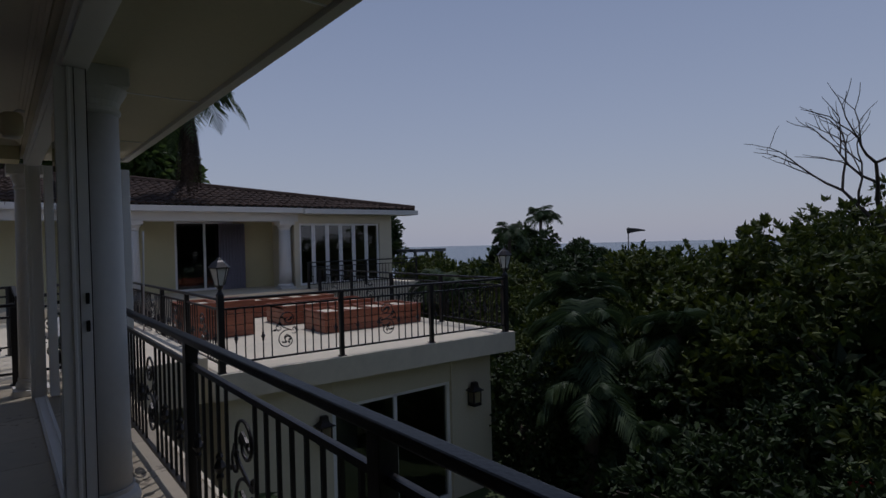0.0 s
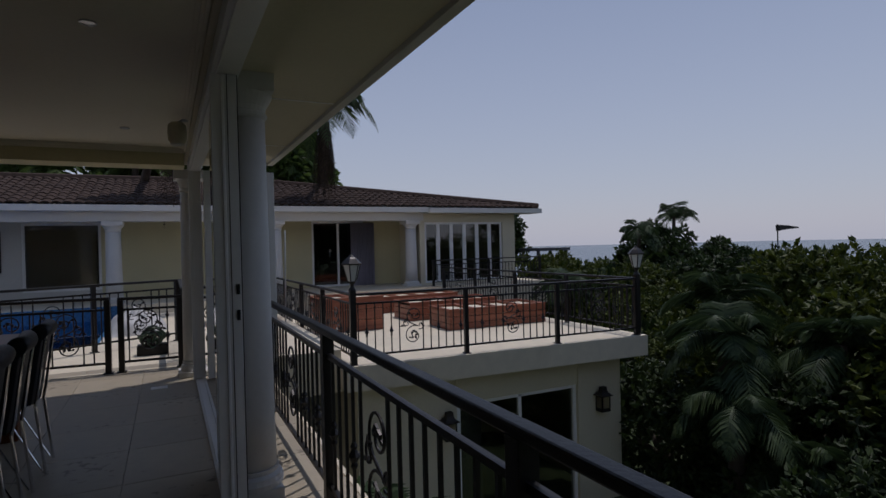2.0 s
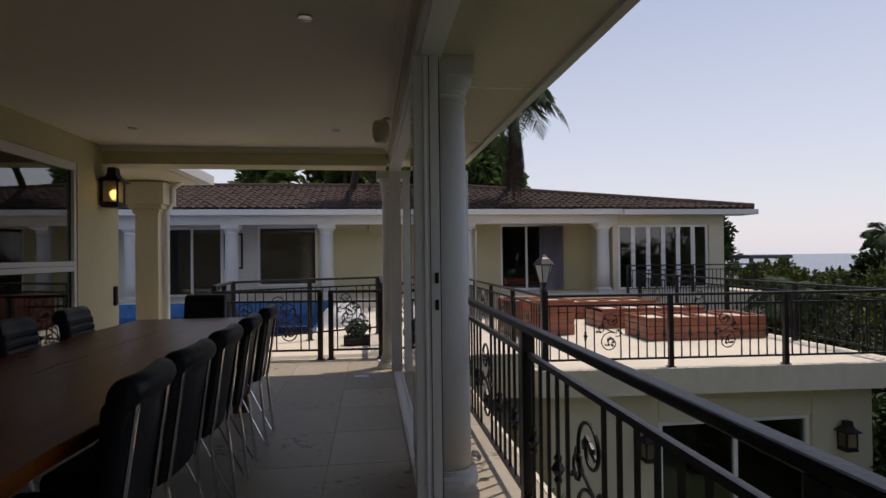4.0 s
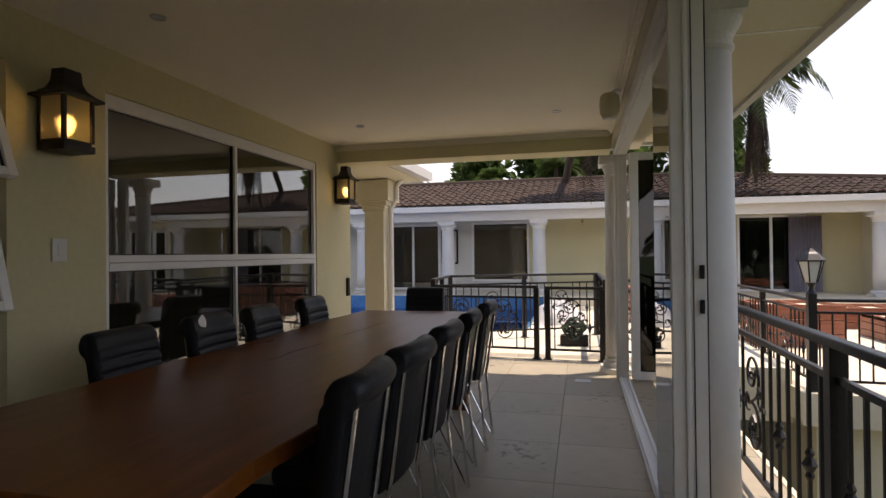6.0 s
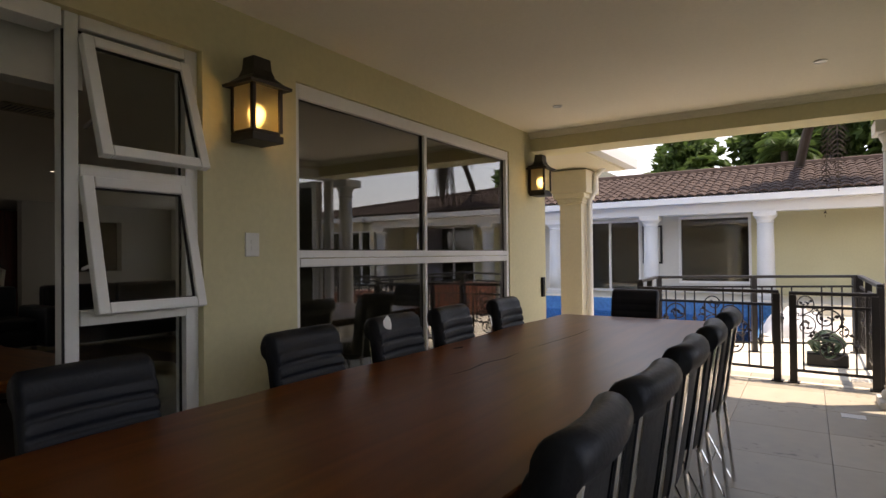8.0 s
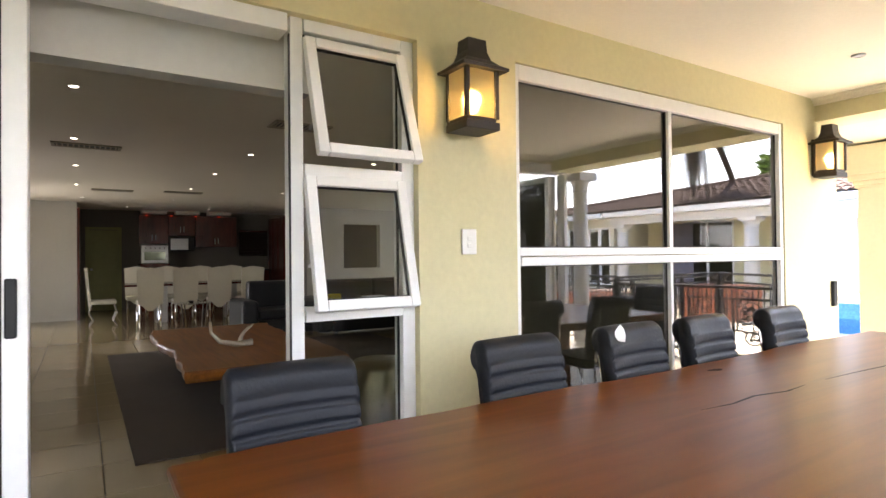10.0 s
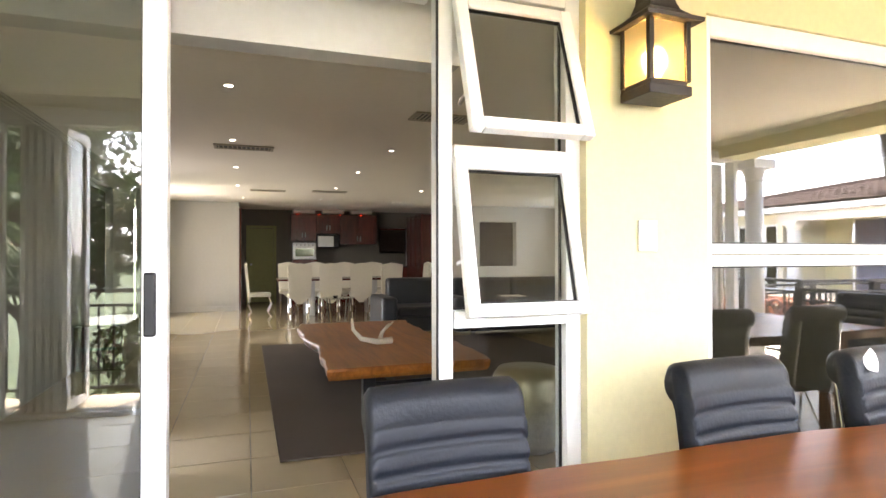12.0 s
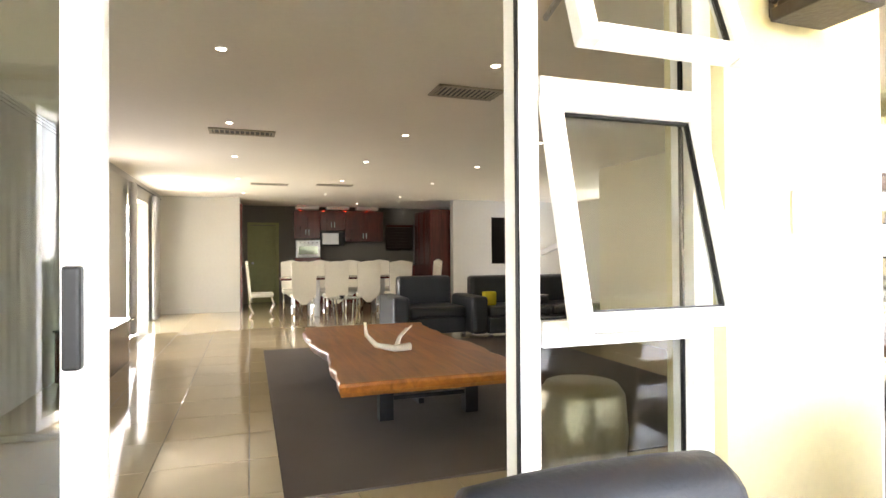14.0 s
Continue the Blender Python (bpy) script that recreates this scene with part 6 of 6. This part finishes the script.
def bare_tree(x, y, z, h, seed):
    e = thing("bare_tree", "leafless tree with fine dark twigs above the garden", "tree", (x, y, z))
    g = random.Random(seed)
    bm = bmesh.new()

    def grow(p, d, ln, r, depth):
        pts = [p]
        for k in range(3):
            d = (d + Vector((g.uniform(-1, 1), g.uniform(-1, 1), g.uniform(-0.5, 0.8))) * 0.28).normalized()
            pts.append(pts[-1] + d * ln / 3)
        tube(bm, pts, r, 5, r * 0.55)
        if depth:
            for k in range(3 if depth < 4 else 2):
                a = (d + Vector((g.uniform(-1, 1), g.uniform(-1, 1), g.uniform(-0.45, 0.45))) * 1.05).normalized()
                grow(pts[-1 - (k % 2)], a, ln * 0.72, r * 0.55, depth - 1)
    grow(Vector((0, 0, 0)), Vector((-0.25, 0.25, 1)), h * 0.42, 0.2, 5)
    part("crown", bm, BARK, e)


bare_tree(18.4, 5.0, -2.95, 7.3, 8)
flag = thing("beach_flag", "dark feather flag on a thin pole beyond the trees", "flag", (26.2, 18.9, -4.5))
part("pole", tube(bmesh.new(), [(0, 0, 0), (0, 0, 6.45)], 0.03, 6), IRON, flag)
part("cloth", tube(bmesh.new(), [(0, 0, 6.28), (0.4, -0.2, 6.3), (0.85, -0.45, 6.28)], 0.2, 4, 0.04), IRON, flag)
gaz = thing("garden_pavilion", "small dark flat-roofed pavilion towards the sea", "pavilion", (17.7, 25.5, -4.0))
part("roof", boxes((-1.0, 1.0, -0.8, 0.8, 4.95, 5.1)), DARK_INSIDE, gaz)
for sx in (-0.85, 0.85):
    for sy in (-0.65, 0.65):
        part("post", boxes((sx - 0.06, sx + 0.06, sy - 0.06, sy + 0.06, 0, 4.95)), DARK_INSIDE, gaz)
broad_tree("leafy shrub beside the far wing", 15.4, 22.4, -4.0, -0.7, 1.9, 1.8, 1.5, 36, 0.5, 9000, 0.2, LEAF_LIGHT, 46, "shrub")
palm("low palm beside the far wing", (16.6, 20.6, -4.0), (0, 0, 3.9), 15, 1.6, 47)
palm("leafy palm on the side terrace", (-6.2, -1.6, -2.95), (0, 0, 4.2), 16, 2.0, 81)
palm("leafy palm on the side terrace", (-9.2, -2.2, -2.95), (0, 0, 4.6), 16, 2.0, 82)
broad_tree("green garden shrub beyond the side terrace", -8.0, -4.2, -2.95, 0.2, 4.5, 2.0, 1.9, 60, 0.7, 14000, 0.2, LEAF_LIGHT, 83)
broad_tree("dense dark hedge tree beyond the side terrace", -5.0, -3.4, -2.95, 1.2, 3.2, 1.4, 2.8, 60, 0.7, 14000, 0.17, LEAF_DARK, 84)
broad_tree("dense dark hedge tree beyond the side terrace", -11.5, -3.4, -2.95, 1.2, 3.6, 1.4, 2.8, 60, 0.7, 14000, 0.17, LEAF_DARK, 85)
palm("courtyard palm with arching fronds beside the balcony", (2.7, 0.6, -2.95), (0, 0, 4.5), 15, 1.25, 73)
palm("tall garden palm beyond the balcony", (5.2, -1.2, -2.95), (0, 0, 5.0), 16, 1.8, 74)
# two trees added out of view to cut sky light on the lower storey
broad_tree("tall dense unseen tree beside the balcony, blocking sky light", 6.4, -3.6, -2.95, 2.2, 2.6, 2.4, 2.6, 60, 0.75, 16000, 0.17, LEAF_DARK, 86)
broad_tree("tall dense unseen tree beside the balcony, blocking sky light", 11.5, -3.4, -2.95, 2.4, 3.0, 2.6, 2.8, 60, 0.8, 16000, 0.18, LEAF_DARK, 87)
# courtyard planting between the balcony and the deck
palm("courtyard palm below the balcony", (2.1, 6.6, -2.95), (0, 0, 1.9), 12, 1.2, 71)
palm("courtyard palm below the balcony", (2.3, 4.4, -2.95), (0, 0, 1.5), 10, 1.1, 72)

# ---- roof tiles, floor tiles ----
def tile_shape(w=0.225, l=0.38):
    """One curved clay tile, sloping along +y."""
    bm = bmesh.new()
    n = 6
    top, bot, lip = [], [], []
    for k in range(n + 1):
        x = -w / 2 + w * k / n
        z = 0.05 * math.sin(math.pi * k / n) if k <= n else 0
        top.append(bm.verts.new((x, l, z)))
        bot.append(bm.verts.new((x, 0, z + 0.022)))
        lip.append(bm.verts.new((x, 0, z - 0.005)))
    for k in range(n):
        bm.faces.new((bot[k], bot[k + 1], top[k + 1], top[k]))
        bm.faces.new((lip[k], lip[k + 1], bot[k + 1], bot[k]))
    return bm


TILE = mesh_of("roof_tile", tile_shape(), ROOF_TILE)
tile_v = np.array([v.co[:] for v in TILE.vertices])
tile_f = [tuple(p.vertices) for p in TILE.polygons]


def tiled_roof(label, x0, x1, y0, z0, slope, courses, single, hip=0.0):
    """Courses of clay tiles rising along +y; `single` names the stretch of x built tile by tile."""
    e = thing("roof_veranda", label, "roof", (0, 0, 0), kind="structure")
    c, s = math.cos(slope), math.sin(slope)
    deck = bmesh.new()
    run = courses * 0.33 * c
    rise = courses * 0.33 * s
    q = [deck.verts.new(p) for p in ((x0, y0, z0 - 0.02), (x1, y0, z0 - 0.02), (x1 - hip, y0 + run, z0 + rise - 0.02), (x0, y0 + run, z0 + rise - 0.02))]
    deck.faces.new(q)
    part("underlay", deck, DARK_INSIDE, e)
    g = random.Random(9)
    vs, fs = [], []
    R = Matrix.Rotation(slope, 4, "X")
    made = 0
    for j in range(courses):
        y, z = y0 + j * 0.33 * c, z0 + j * 0.33 * s
        x = x0 + 0.15
        lim = x1 - hip * j / courses
        while x < lim:
            dz = g.uniform(-0.006, 0.006)
            if single[0] < x < single[1] and made < 300:
                o = new("roof_tile", TILE)
                o.parent = e
                o.matrix_basis = Matrix.Translation((x, y, z + dz)) @ R
                made += 1
            else:
                i = len(vs)
                v = tile_v @ np.array(R.to_3x3()).T + np.array((x, y, z + dz))
                vs += v.tolist()
                fs += [tuple(k + i for k in f) for f in tile_f]
            x += 0.205
    me = bpy.data.meshes.new("tile_courses")
    me.from_pydata(vs, [], fs)
    me.materials.append(ROOF_TILE)
    o = tagged(new("tile_courses", me), kind="stuff")
    o.parent = e
    ridge = bmesh.new()
    tube(ridge, [(x0, y0 + run, z0 + rise + 0.02), (x1 - hip, y0 + run, z0 + rise + 0.02)], 0.11, 8)
    if hip:
        tube(ridge, [(x1 - hip, y0 + run, z0 + rise + 0.02), (x1, y0 + 0.05, z0 + 0.05)], 0.10, 8)
    part("ridge", ridge, ROOF_TILE, e)
    back = bmesh.new()
    q = [back.verts.new(p) for p in ((x0, y0 + run, z0 + rise), (x1 - hip, y0 + run, z0 + rise), (x1, y0 + 2 * run, z0), (x0, y0 + 2 * run, z0))]
    back.faces.new(q)
    if hip:
        q = [back.verts.new(p) for p in ((x1 - hip, y0 + run, z0 + rise), (x1, y0, z0), (x1, y0 + 2 * run, z0))]
        back.faces.new(q)
    part("back_slope", back, ROOF_TILE, e)
    return e


tiled_roof("weathered brown clay-tiled roof of the far veranda", -12, 11.25, FY - 0.4, 2.48, radians(16.0), 10, (2.6, 8.8), hip=7.5)

# patio tiles, laid in straight rows
tile = bmesh.new()
bx(tile, 0, 0.597, 0, 0.652, -0.012, 0.0, bevel=0.002)
TILE_P = mesh_of("floor_tile", tile, PATIO_TILE)
fl = tagged(new("floor_patio"), "matt beige stone patio tiles laid in straight rows", "floor", kind="structure")
x = 0.29 - 0.6 * 4
while x < 1.3:
    y = 6.10 - 0.655 * 14
    while y < 9.6:
        if x + 0.59 < 1.52:
            o = new("floor_tile", TILE_P)
            o.parent, o.matrix_basis = fl, pose(x + 0.0015, y + 0.0015, 0)
        y += 0.655
    x += 0.6
structure("trim_floor_edge", boxes((1.49, 1.52, -3.2, 9.7, -0.3, 0.004), (-2.19, 1.5, 9.7, 9.76, -0.3, 0.003)), DECK_STONE, "cream stone edging of the patio floor", "edging")
tile = bmesh.new()
bx(tile, 0, 0.515, 0, 0.515, -0.012, 0.0, bevel=0.0015)
TILE_L = mesh_of("floor_tile", tile, CREAM_TILE)
fl = tagged(new("floor_living"), "glossy polished cream floor tiles of the living room", "floor", kind="structure")
lv, lf = [], []
for i in range(31):
    for j in range(19):
        x, y = -2.4 - 0.52 * (i + 1), 1.78 + 0.52 * j
        if i < 16 and 1 < j < 14:
            o = new("floor_tile", TILE_L)
            o.parent, o.matrix_basis = fl, pose(x, y, 0)
        else:
            k = len(lv)
            lv += [(x, y, 0), (x + 0.515, y, 0), (x + 0.515, y + 0.515, 0), (x, y + 0.515, 0)]
            lf.append((k, k + 1, k + 2, k + 3))
me = bpy.data.meshes.new("far_tiles")
me.from_pydata(lv, [], lf)
me.materials.append(CREAM_TILE)
o = tagged(new("far_tiles", me), kind="stuff")
o.parent = fl
